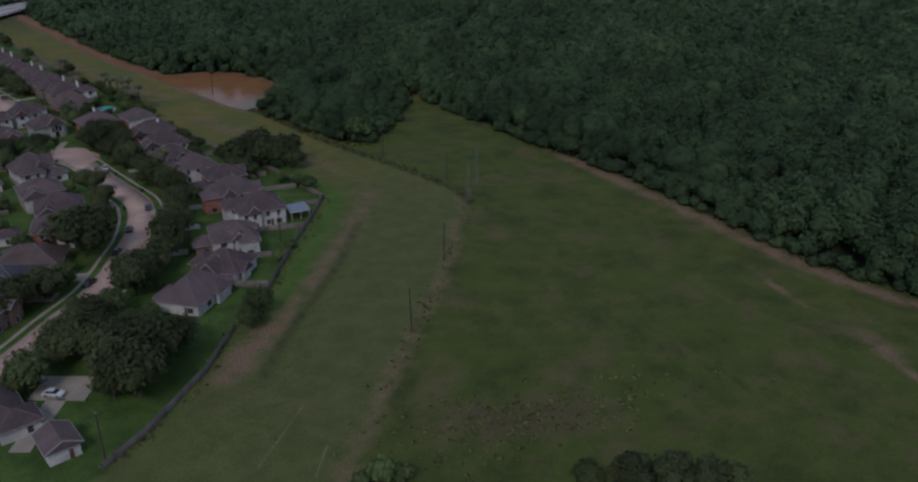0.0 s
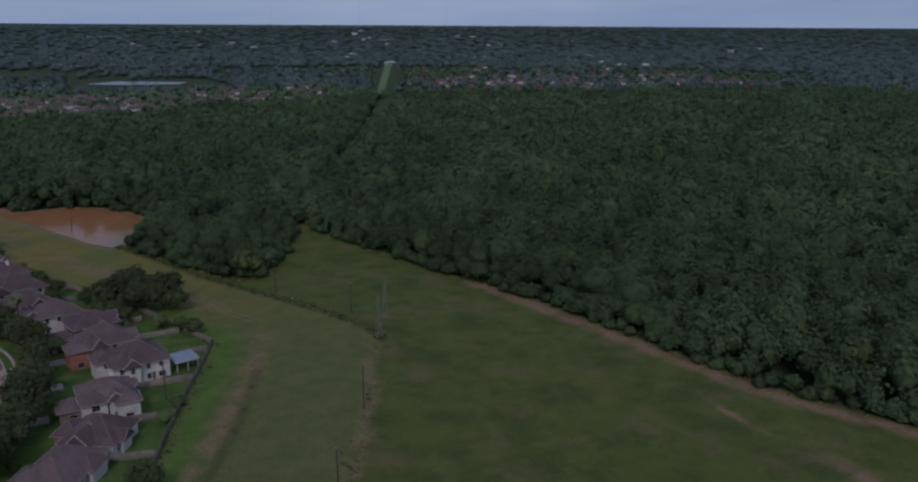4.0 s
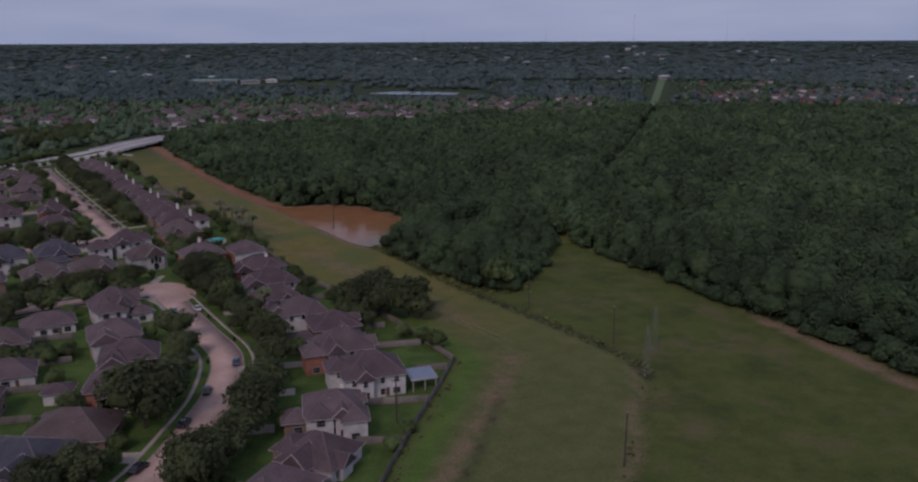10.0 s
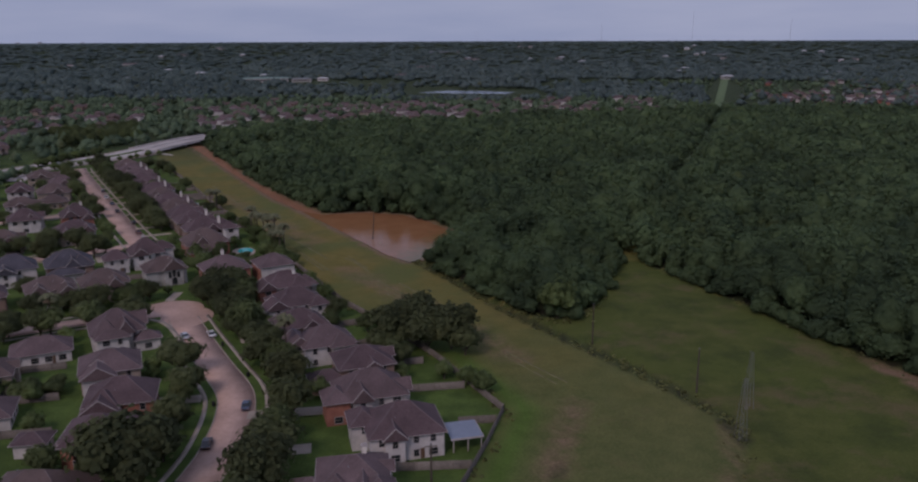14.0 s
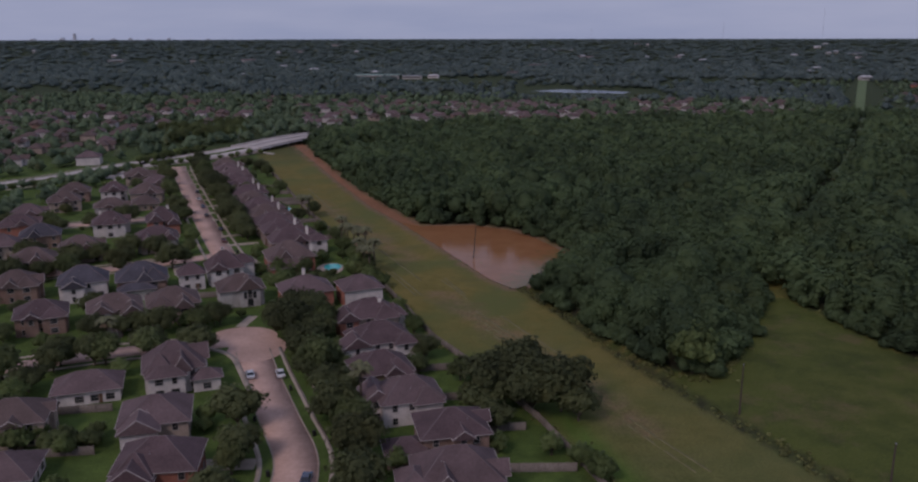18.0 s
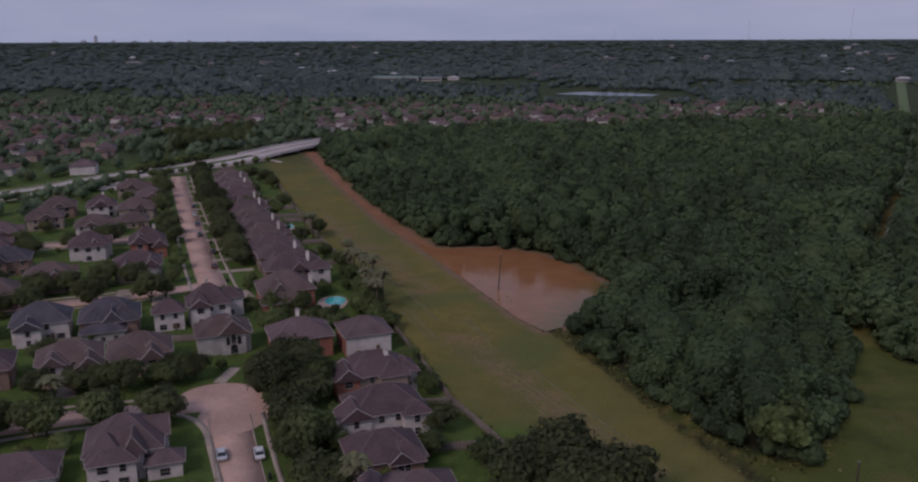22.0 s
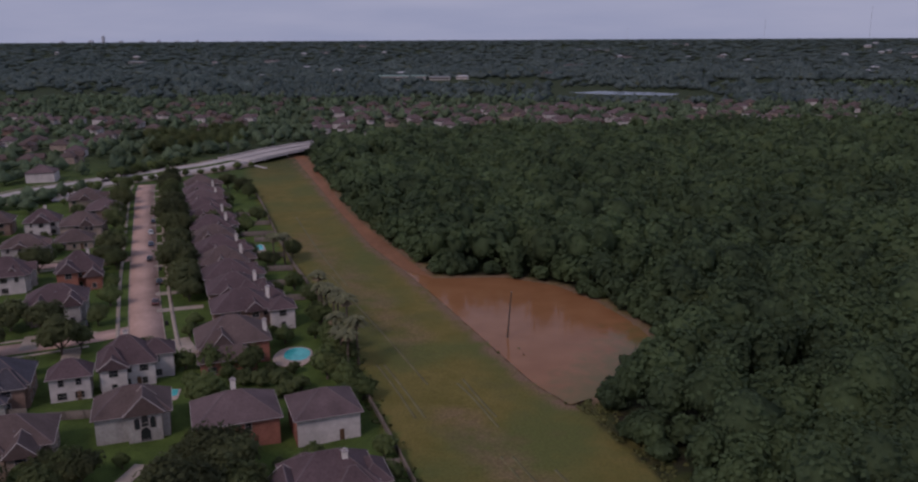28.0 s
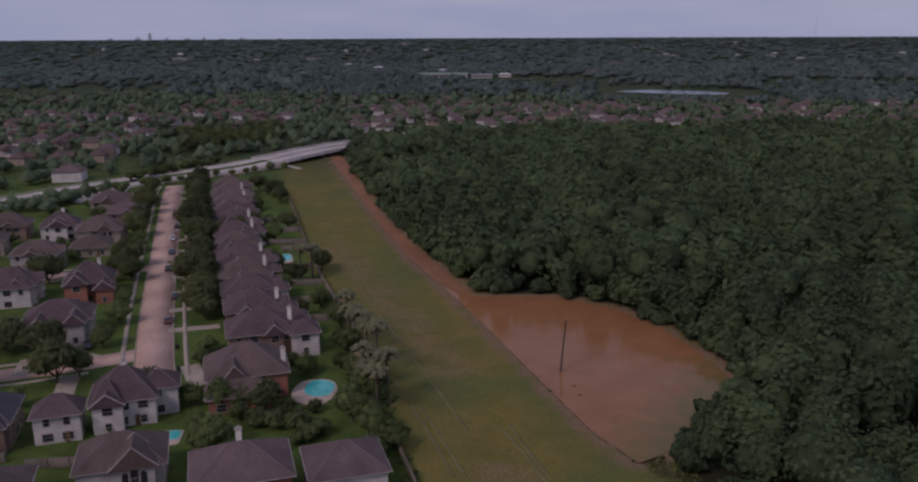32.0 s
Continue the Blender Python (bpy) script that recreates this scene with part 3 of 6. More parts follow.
# the round end of the southern street
for cx, cy, rx, ry, top in ((-57.2, 196.0, 9.0, 7.6, 0.058), (-51.5, 187.5, 7.4, 9.0, 0.054)):
    bm = bmesh.new()
    ring = [bm.verts.new((cx + rx * math.cos(a * math.tau / 40), cy + ry * math.sin(a * math.tau / 40), top)) for a in range(40)]
    low = [bm.verts.new((v.co.x, v.co.y, -0.3)) for v in ring]
    bm.faces.new(ring)
    for i in range(40):
        bm.faces.new((low[i], low[(i + 1) % 40], ring[(i + 1) % 40], ring[i]))
    tagged(obj("turning_circle", bm_mesh("turning_circle", bm), M_ROAD), "round concrete end of the street", "road", kind="structure")

# ---- trees ----
ICO = bmesh.new()
bmesh.ops.create_icosphere(ICO, subdivisions=2, radius=1)
ICO_V = np.array([v.co[:] for v in ICO.verts])
ICO_F = np.array([[v.index for v in f.verts] for f in ICO.faces])
ICO.free()
GOLD = (1 + 5 ** 0.5) / 2
SMALL_V = np.array([(-1, GOLD, 0), (1, GOLD, 0), (-1, -GOLD, 0), (1, -GOLD, 0), (0, -1, GOLD), (0, 1, GOLD), (0, -1, -GOLD), (0, 1, -GOLD), (GOLD, 0, -1), (GOLD, 0, 1), (-GOLD, 0, -1), (-GOLD, 0, 1)]) / math.hypot(1, GOLD)
SMALL_F = np.array([(0, 11, 5), (0, 5, 1), (0, 1, 7), (0, 7, 10), (0, 10, 11), (1, 5, 9), (5, 11, 4), (11, 10, 2), (10, 7, 6), (7, 1, 8), (3, 9, 4), (3, 4, 2), (3, 2, 6), (3, 6, 8), (3, 8, 9), (4, 9, 5), (2, 4, 11), (6, 2, 10), (8, 6, 7), (9, 8, 1)])

TINY_V = np.array([(1, 0, 0), (0, 1, 0), (-1, 0, 0), (0, -1, 0), (0, 0, 1), (0, 0, -1)], float) * 1.12
TINY_F = np.array([(0, 1, 4), (1, 2, 4), (2, 3, 4), (3, 0, 4), (1, 0, 5), (2, 1, 5), (3, 2, 5), (0, 3, 5)])


def crowns(centres, radii, leaves, size, gen, low=-0.35, coarse=False):
    """Lumpy crowns of many small folded leaf clumps over a dark inner mass; returns leaf and core arrays."""
    n = len(centres)
    bumps = gen.normal(size=(n, 18, 3))
    bumps[:, :, 2] = np.abs(bumps[:, :, 2]) * 0.9 - 0.2
    bumps /= np.linalg.norm(bumps, axis=2, keepdims=True)
    amp = gen.uniform(0.45, 1.0, (n, 18))

    def lump(dirs):
        dots = np.einsum("nli,nki->nlk", dirs, bumps)
        return 0.7 + 0.38 * (amp[:, None, :] * np.exp(-11 * (1 - dots))).max(2)

    d = gen.normal(size=(n, leaves, 3))
    d /= np.linalg.norm(d, axis=2, keepdims=True)
    d[:, :, 2] = np.where(d[:, :, 2] < low, -d[:, :, 2], d[:, :, 2])
    r = lump(d) * gen.uniform(0.72, 1.12, (n, leaves))
    p = centres[:, None, :] + d * r[:, :, None] * radii[:, None, :]
    nrm = d + gen.normal(scale=0.38, size=d.shape) + np.array([0, 0, 0.3])
    nrm /= np.linalg.norm(nrm, axis=2, keepdims=True)
    t = np.cross(nrm, gen.normal(size=d.shape))
    t /= np.linalg.norm(t, axis=2, keepdims=True) + 1e-9
    b = np.cross(nrm, t)
    s = size * gen.uniform(0.55, 1.25, (n, leaves, 1))
    fold = nrm * s * gen.uniform(-0.45, 0.1, (n, leaves, 1))
    quad = np.stack([p + t * s + fold, p + b * s * 0.8, p - t * s + fold, p - b * s * 0.8], 2)
    lv = quad.reshape(-1, 3)
    lf = np.arange(len(lv)).reshape(-1, 4)
    soft = 0.8 * d + 0.45 * nrm + gen.normal(scale=0.3, size=d.shape) + np.array([0, 0, 0.12])
    soft /= np.linalg.norm(soft, axis=2, keepdims=True)
    soft = np.repeat(soft.reshape(-1, 3), 4, 0)
    cvs, cfs = (TINY_V, TINY_F) if coarse == "tiny" else (SMALL_V, SMALL_F) if coarse else (ICO_V, ICO_F)
    dirs = np.broadcast_to(cvs, (n, *cvs.shape))
    cv = centres[:, None, :] + dirs * (lump(dirs) * 0.8 * gen.uniform(0.94, 1.06, dirs.shape[:2]) * (0.96 if n > 9 else 1.0))[:, :, None] * radii[:, None, :]
    cf = (cfs[None] + (np.arange(n) * len(cvs))[:, None, None]).reshape(-1, 3)
    round_out = dirs + gen.normal(scale=0.2, size=dirs.shape)
    return (lv, soft), lf, (cv.reshape(-1, 3), (round_out / np.linalg.norm(round_out, axis=2, keepdims=True)).reshape(-1, 3)), cf


def leaf_mesh(name, lv, lf):
    """The leaf mesh, with the crown's rounded normals kept as an attribute."""
    made = mesh_np(name, lv[0], lf)
    made.attributes.new("soft", "FLOAT_VECTOR", "POINT").data.foreach_set("vector", np.ascontiguousarray(lv[1], np.float32).ravel())
    return made


def make_tree(kind, height, radius, leaves, leaf, label, mat, seed, bare=0.28):
    """One tree at the origin: trunk with limbs, inner mass and leaf crown."""
    gen = np.random.default_rng(seed)
    tree = thing(kind, (0, 0, 0))
    bm = bmesh.new()
    fork = height * bare
    tube(bm, [(0, 0, -0.3), (0.05, 0, fork * 0.5), (0.1, 0.05, fork), (0.1, 0.1, height * 0.6)], [0.32, 0.26, 0.22, 0.1], 8)
    for k in range(5):
        a = k * math.tau / 5 + gen.uniform(0, 1)
        e = radius * 0.6
        tube(bm, [(0.1, 0.05, fork), (e * 0.5 * math.cos(a), e * 0.5 * math.sin(a), fork + height * 0.18), (e * math.cos(a), e * math.sin(a), fork + height * 0.34)], [0.17, 0.11, 0.05], 5)
    part("trunk", bm, M_BARK, tree, "grey-brown trunk with spreading limbs")
    centre = np.array([[0, 0, height * (0.46 + bare / 2)]])
    rad = np.array([[radius, radius, height * (1 - bare) * 0.68]])
    subs = 5
    a = np.arange(subs) * math.tau / subs + gen.uniform(0, 1)
    cs = np.concatenate([centre, centre + np.stack([np.cos(a) * radius * 0.44, np.sin(a) * radius * 0.44, gen.uniform(-0.16, 0.1, subs) * height], -1)])
    rs = np.concatenate([rad * 0.78, np.repeat(rad * 0.55, subs, 0) * gen.uniform(0.85, 1.15, (subs, 1))])
    lv, lf, cv, cf = crowns(cs, rs, leaves // (subs + 1), leaf, gen, -0.35, True)
    crown = obj("crown", leaf_mesh("crown", lv, lf), mat, tree, "dense uneven crown of small leaves")
    obj("inner_foliage", leaf_mesh("inner_foliage", cv, cf), mat, crown)
    return tagged(tree, label, "tree")


TREES = [make_tree("street_oak", 9.0, 5.4, 1300, 0.42, "broad dark green oak beside the street", M_LEAF[0], 1, 0.12),
         make_tree("street_elm", 9.2, 4.7, 1150, 0.4, "round green tree in a front garden", M_LEAF[1], 2, 0.13),
         make_tree("garden_tree", 6.2, 3.4, 640, 0.33, "small bushy green tree in a garden", M_LEAF[2], 3, 0.12),
         make_tree("dark_oak", 11.5, 6.8, 1700, 0.45, "large dark oak with a dense crown", M_LEAF[3], 4, 0.12),
         make_tree("shrub", 3.0, 1.9, 330, 0.21, "low clipped green shrub by a wall", M_LEAF[1], 5, 0.08)]
used = set()


def plant(k, x, y, scale=1.0, group="trees along the streets", label=""):
    turn = pose(x, y, float(ground_z(np.array(x), np.array(y))), 0, 0, rng.uniform(0, 360))
    if k in used:
        ob = copy_thing(TREES[k], turn)
    else:
        used.add(k)
        ob = TREES[k]
        ob.matrix_basis = turn
    ob.scale = (scale * rng.uniform(0.92, 1.08), scale * rng.uniform(0.92, 1.08), scale * rng.uniform(0.9, 1.1))
    return tagged(ob, label, group=group)


def plant_row(line, offset, step, kinds, lo, hi, jitter=1.2, small=0.75, large=1.15):
    walkline = offset_line(smooth_line(line, 24), offset)
    run, last = 0.0, None
    due = lo
    for a, b in zip(walkline, walkline[1:]):
        run += math.dist(a, b)
        if run > due and run < hi:
            plant(int(rng.choice(kinds)), b[0] + rng.uniform(-jitter, jitter), b[1] + rng.uniform(-jitter, jitter), rng.uniform(small, large))
            due = run + step * rng.uniform(0.8, 1.3)


# rows of street trees
plant_row(ROUTE_A, 10.8, 5.4, [0, 0, 1, 3], 6, 208)
plant_row(ROUTE_A, -9.0, 16.0, [0, 1, 2], 14, 205)
plant_row(ROUTE_B, 11.5, 9.0, [0, 1, 0, 3], 3, 195, 1.2, 0.9, 1.25)
plant_row(SIDE_STREETS[2], 7.5, 11.0, [0, 1], 12, 100)
plant_row(SIDE_STREETS[0], 7.5, 14.0, [0, 1], 20, 130)
plant_row(SIDE_STREETS[1], 7.5, 15.0, [0, 1], 14, 130)
for k, x, y, s in ((3, 7.2, 154, 1.15), (3, 13.5, 158, 1.25), (3, 15.2, 150.4, 1.2), (3, 21.5, 151.5, 1.15), (0, 24.5, 147, 1.0), (0, 4.2, 149.6, 1.0), (2, 25.4, 123.5, 1.0), (2, 22.4, 128.7, 0.9), (2, 17.4, 132.6, 0.8), (3, -30.5, 11.5, 1.25), (3, -36.5, 26, 1.05), (3, -25, 21, 1.15), (3, -34, 19, 1.2), (0, -48, 32, 0.9), (3, -31.6, 29, 1.15), (3, -40.7, 30.9, 1.1), (0, -21.5, 29.9, 1.0), (0, -35.7, 13.3, 0.9), (0, -45.8, 38.3, 1.0),
                   (3, 50.1, -49, 0.72), (3, 57.1, -51.1, 0.7), (1, 43.5, -46, 0.75), (3, 63.2, -53.3, 0.68), (1, 67.5, -55, 0.7), (1, 54.1, -45.5, 0.62), (2, 9.8, -31.3, 0.9), (4, 13.8, -32.3, 1.3), (4, 6.5, -31, 1.2), (1, -2.3, 38.8, 0.9), (1, -5.3, 33.2, 0.8), (2, 6.7, 68.7, 0.7), (2, 10.7, 75.6, 0.6),
                   (3, -95.4, 193.5, 0.7), (0, -96.4, 176.9, 0.95), (0, -88.1, 176.9, 0.95), (3, -76.9, 182.5, 0.8), (0, -65.6, 185.9, 0.85), (3, -79, 198.4, 0.7), (3, -65.8, 205.3, 0.62), (0, -72.9, 206.7, 0.62), (0, -84.1, 199.1, 0.8), (0, -89.3, 197, 0.75), (3, -43.5, 208.1, 1.0), (0, -49.6, 210.9, 0.8), (0, -36.3, 188.6, 1.1), (3, -38.2, 181.6, 0.8), (0, -34.1, 166.9, 0.95), (1, -31.1, 171.8, 1.0), (0, -26, 156.3, 0.95), (1, -22.9, 143.6, 0.9), (0, -45.1, 144.7, 1.15), (3, -44.5, 90, 1.4), (0, -52, 66, 1.2), (0, -42.9, 103.1, 0.9), (0, -40.9, 113.7, 0.9), (0, -41, 130.6, 0.95), (3, -58.1, 60.9, 0.9), (0, -53, 65.8, 0.7), (0, -62.1, 55.3, 0.9), (3, -71.4, 42, 0.9), (0, -79.6, 32.2, 1.0), (0, -133.3, 265.8, 1.0), (0, -118.8, 277.4, 1.0), (3, -107.3, 273.3, 0.8), (0, -127.1, 270.6, 0.9), (3, -148.2, 265.3, 0.9), (0, -135.4, 248.6, 0.9), (1, -64.6, 349.2, 0.8), (0, -114.3, 462.8, 0.9), (1, -108, 450.1, 0.9), (1, -90.1, 400, 0.9), (2, 55, 172, 2.0), (0, -47.5, 199.1, 1.15), (0, -40.4, 202.5, 1.2), (3, -44.4, 193.5, 1.0), (1, -36.3, 196.2, 1.1), (1, -69.8, 201.2, 0.8), (2, -55.8, 235.1, 1.2),
                   (2, -56, 253.7, 1.0), (1, -50.9, 252.3, 0.8), (4, -46.9, 252.3, 1.0), (4, -41.9, 253, 1.0), (2, -32.9, 258.6, 1.2), (2, -35, 265.5, 1.2), (2, -37, 271, 1.1), (2, -48.1, 270.9, 0.9), (4, -41.7, 240.6, 1.0), (2, -27.6, 235, 0.9), (2, -17.4, 216.2, 0.8), (2, -15.3, 207.1, 0.8), (2, -12.2, 198.7, 0.9),
                   (2, -96.3, 154.8, 1.1), (1, -92.1, 145, 0.8), (2, -84.9, 133.9, 1.0), (2, -82.8, 138, 0.9), (4, -75.6, 135.2, 1.6), (4, -71.5, 135.9, 1.6), (4, -78.7, 134.5, 1.6), (2, -87.9, 114.3, 1.0), (2, -85.9, 118.5, 0.9), (4, -71.6, 139.4, 1.3), (2, -16.9, 160.3, 0.8), (2, -59.6, 252.3, 1.1), (4, -50.9, 246.1, 1.4), (4, -47.3, 246.1, 1.4), (4, -42.8, 245.4, 1.5), (4, -38.3, 244.1, 1.2), (4, -35.9, 255.1, 1.4), (2, -33.8, 249.6, 1.3), (1, -47.4, 299.2, 0.8), (2, -55.6, 312.8, 1.0), (2, -36, 269.6, 1.3), (2, -42.2, 283.4, 1.2), (1, -31.4, 257.2, 0.8), (1, -94.9, 265.1, 0.8), (1, -75, 255.6, 0.8), (2, -71.2, 254.3, 1.0), (2, -54.8, 236.4, 1.2), (2, -60.7, 243.3, 0.8), (2, -24.7, 239.9, 1.0), (2, -28.7, 244.7, 1.1), (4, -39.7, 242, 1.2), (1, -108.2, 377.9, 1.0), (1, -104.2, 388.3, 0.9), (0, -102.3, 398.7, 0.9), (1, -112.9, 433.5, 0.9), (0, -125.8, 475.8, 0.9), (2, -68.9, 323, 1.1), (2, -89.8, 382.1, 1.2)):
    plant(k, x, y, s, "garden trees")

# forest: nearest trees as things, the rest as one mass
def scatter(poly, step, gen):
    px, py = np.array(poly).T
    sx, sy = np.meshgrid(np.arange(px.min(), px.max(), step), np.arange(py.min(), py.max(), step))
    sx = (sx + (np.arange(sx.shape[0]) % 2)[:, None] * step / 2).ravel() + gen.uniform(-0.35, 0.35, sx.size) * step
    sy = sy.ravel() + gen.uniform(-0.35, 0.35, sy.size) * step
    keep = inside(sx, sy, poly)
    return sx[keep], sy[keep]


gen = np.random.default_rng(21)
fx, fy = np.concatenate([np.stack(scatter(WOOD_WEST, 6.6, gen)), np.stack(scatter(WOOD_EAST, 6.6, gen))], 1)
seen_part = (fx < 1.8 * (fy + 118) + 25) & (fy > -110) & (seg_dist(fx, fy, CHANNEL) > np.where(fy < 300, 1.5, 4.9))
fx, fy = fx[seen_part], fy[seen_part]
edge = np.minimum(seg_dist(fx, fy, WOOD_WEST[:21]), seg_dist(fx, fy, WOOD_EAST[:12]))
tall = np.clip(7 + edge * 0.3, 7, 11) * gen.uniform(0.72, 1.4, len(fx)) + 2.2 * np.sin(fx * 0.045 + 1) * np.cos(fy * 0.037)
giant = gen.random(len(fx)) < 0.22
wide = np.where(giant, gen.uniform(6.0, 8.8, len(fx)), gen.uniform(4.0, 6.2, len(fx))) * np.where(edge < 6, 0.75, 1.0)
tall = tall * np.where(giant, 1.22, 0.95) * np.where(fy > 560, 0.85, 1.0)
# the head of the creek is grown over
for x, y, w, t in ((98, 241, 4.2, 8.0), (102, 248, 4.8, 9.5), (105.5, 241, 4.4, 9.0), (108, 256, 4.6, 10.0), (112, 264, 4.4, 9.5), (117, 272, 4.0, 9.0), (113, 270, 4.2, 9.5), (121, 281, 4.0, 9.0), (118, 283, 4.0, 9.5), (126, 290, 3.8, 9.0), (123, 293, 3.6, 9.0)):
    fx, fy, wide, tall = np.append(fx, x), np.append(fy, y), np.append(wide, w), np.append(tall, t)
# low bushes close the foot of the wood
for rim in (WOOD_WEST[11:21], WOOD_EAST[:13], WOOD_WEST[:12]):
    for a, b in zip(rim, rim[1:]):
        k = int(math.dist(a, b) / 2.6)
        t = gen.uniform(0, 1, k)
        fx = np.concatenate([fx, a[0] + (b[0] - a[0]) * t + gen.normal(scale=1.0, size=k)])
        fy = np.concatenate([fy, a[1] + (b[1] - a[1]) * t + gen.normal(scale=1.0, size=k)])
        wide = np.concatenate([wide, gen.uniform(1.6, 2.9, k)])
        tall = np.concatenate([tall, gen.uniform(2.2, 5.0, k)])
far = np.hypot(fx - 10, fy - 95)
leaf_sets, core_sets = [], []
for lo, hi, count, size in ((0, 150, 430, 0.48), (150, 240, 200, 0.68), (240, 420, 62, 1.12), (420, 2000, 17, 1.9)):
    pick = (far >= lo) & (far < hi)
    c = np.stack([fx[pick], fy[pick], tall[pick] * 0.52], -1)
    r = np.stack([wide[pick], wide[pick] * gen.uniform(0.85, 1.15, pick.sum()), tall[pick] * 0.56], -1)
    lv, lf, cv, cf = crowns(c, r, count, size, gen, -0.6, lo > 100)
    leaf_sets.append((*lv, lf)), core_sets.append((*cv, cf))


def joined(sets):
    vs, fs, k = [], [], 0
    for v, f in sets:
        vs.append(v), fs.append(f + k)
        k += len(v)
    return np.concatenate(vs), np.concatenate(fs)


# blue is raised in both leaf colours for the haze over the wood
m_forest = leafy("forest_leaves", (0.037, 0.054, 0.029), (0.062, 0.088, 0.041), 0.1, 0.06, (0.07, 0.084, 0.034))
tagged(obj("forest", leaf_mesh("forest", (joined([(v, f) for v, q, f in leaf_sets])[0], np.concatenate([q for v, q, f in leaf_sets])), joined([(v, f) for v, q, f in leaf_sets])[1]), m_forest), "dense dark green wood of broadleaved trees", "forest", kind="stuff")
tagged(obj("forest_understorey", leaf_mesh("forest_understorey", (joined([(v, f) for v, q, f in core_sets])[0], np.concatenate([q for v, q, f in core_sets])), joined([(v, f) for v, q, f in core_sets])[1]), m_forest), "dark inner mass of the wood under its leaves", "forest", kind="stuff")

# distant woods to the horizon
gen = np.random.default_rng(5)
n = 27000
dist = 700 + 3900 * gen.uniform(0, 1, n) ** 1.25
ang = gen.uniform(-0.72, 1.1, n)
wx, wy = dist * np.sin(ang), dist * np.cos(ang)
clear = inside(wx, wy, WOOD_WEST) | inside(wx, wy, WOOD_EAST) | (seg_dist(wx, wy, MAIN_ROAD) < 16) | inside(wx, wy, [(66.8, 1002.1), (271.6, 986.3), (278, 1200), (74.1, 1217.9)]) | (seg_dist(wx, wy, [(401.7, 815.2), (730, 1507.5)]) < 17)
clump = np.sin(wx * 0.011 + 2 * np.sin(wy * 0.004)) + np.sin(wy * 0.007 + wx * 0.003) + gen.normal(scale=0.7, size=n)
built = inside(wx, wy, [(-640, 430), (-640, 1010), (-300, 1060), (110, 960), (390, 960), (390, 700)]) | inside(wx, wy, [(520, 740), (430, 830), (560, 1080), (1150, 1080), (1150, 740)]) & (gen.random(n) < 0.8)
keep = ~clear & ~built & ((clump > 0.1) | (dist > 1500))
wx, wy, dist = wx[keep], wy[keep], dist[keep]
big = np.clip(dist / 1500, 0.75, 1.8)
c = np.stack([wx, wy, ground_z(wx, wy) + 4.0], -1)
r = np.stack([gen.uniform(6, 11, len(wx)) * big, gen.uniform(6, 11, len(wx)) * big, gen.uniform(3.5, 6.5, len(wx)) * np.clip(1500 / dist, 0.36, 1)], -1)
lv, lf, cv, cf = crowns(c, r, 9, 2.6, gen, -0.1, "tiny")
# haze is put into the leaf colour: paler and bluer than the near wood
tagged(obj("distant_woods", leaf_mesh("distant_woods", lv, lf), leafy("hazed_distant_leaves", (0.054, 0.077, 0.074), (0.088, 0.114, 0.106), 0.14, 0.02)), "dark woods stretching to the horizon", "forest", kind="stuff")
# inner mass: the same hazed colour, a step darker
tagged(obj("distant_woods_understorey", leaf_mesh("distant_woods_understorey", cv, cf), leafy("hazed_distant_core", (0.048, 0.067, 0.064), (0.076, 0.098, 0.09), 0.12, 0.02)), "dark inner mass of the far woods", "forest", kind="stuff")

# ---- houses ----
def roof_shape(w, d, z0, z1, kind, over=0.55):
    """Roof planes over a w x d plan; returns the mesh and its ridge and hip edges."""
    bm = bmesh.new()
    x, y = w / 2 + over, d / 2 + over
    base = [(-x, -y, z0), (x, -y, z0), (x, y, z0), (-x, y, z0)]
    if kind == "gable_y":
        top = [(0, -y, z1), (0, y, z1)]
    elif kind == "gable_x":
        top = [(-x, 0, z1), (x, 0, z1)]
    elif w >= d:
        h = max((w - d) / 2, 0.06 * w) + 0.05
        top = [(-h, 0, z1), (h, 0, z1)]
    else:
        h = max((d - w) / 2, 0.06 * d) + 0.05
        top = [(0, -h, z1), (0, h, z1)]
    b = [bm.verts.new(p) for p in base]
    u = [bm.verts.new((p[0], p[1], p[2] - 0.2)) for p in base]
    t = [bm.verts.new(p) for p in top]
    along_x = abs(top[1][0] - top[0][0]) > abs(top[1][1] - top[0][1])
    if along_x:
        faces = [(b[0], b[1], t[1], t[0]), (b[2], b[3], t[0], t[1]), (b[1], b[2], t[1]), (b[3], b[0], t[0])]
        hips = [(base[0], top[0]), (base[3], top[0]), (base[1], top[1]), (base[2], top[1])]
    else:
        faces = [(b[1], b[2], t[1], t[0]), (b[3], b[0], t[0], t[1]), (b[0], b[1], t[0]), (b[2], b[3], t[1])]
        hips = [(base[0], top[0]), (base[1], top[0]), (base[2], top[1]), (base[3], top[1])]
    for f in faces:
        bm.faces.new(f)
    for i in range(4):
        j = (i + 1) % 4
        bm.faces.new((u[i], u[j], b[j], b[i]))
    bm.faces.new(u[::-1])
    return bm, [tuple(top)] + (hips if kind == "hip" else [])


WINDOW_DATA = {}
HOMES = []


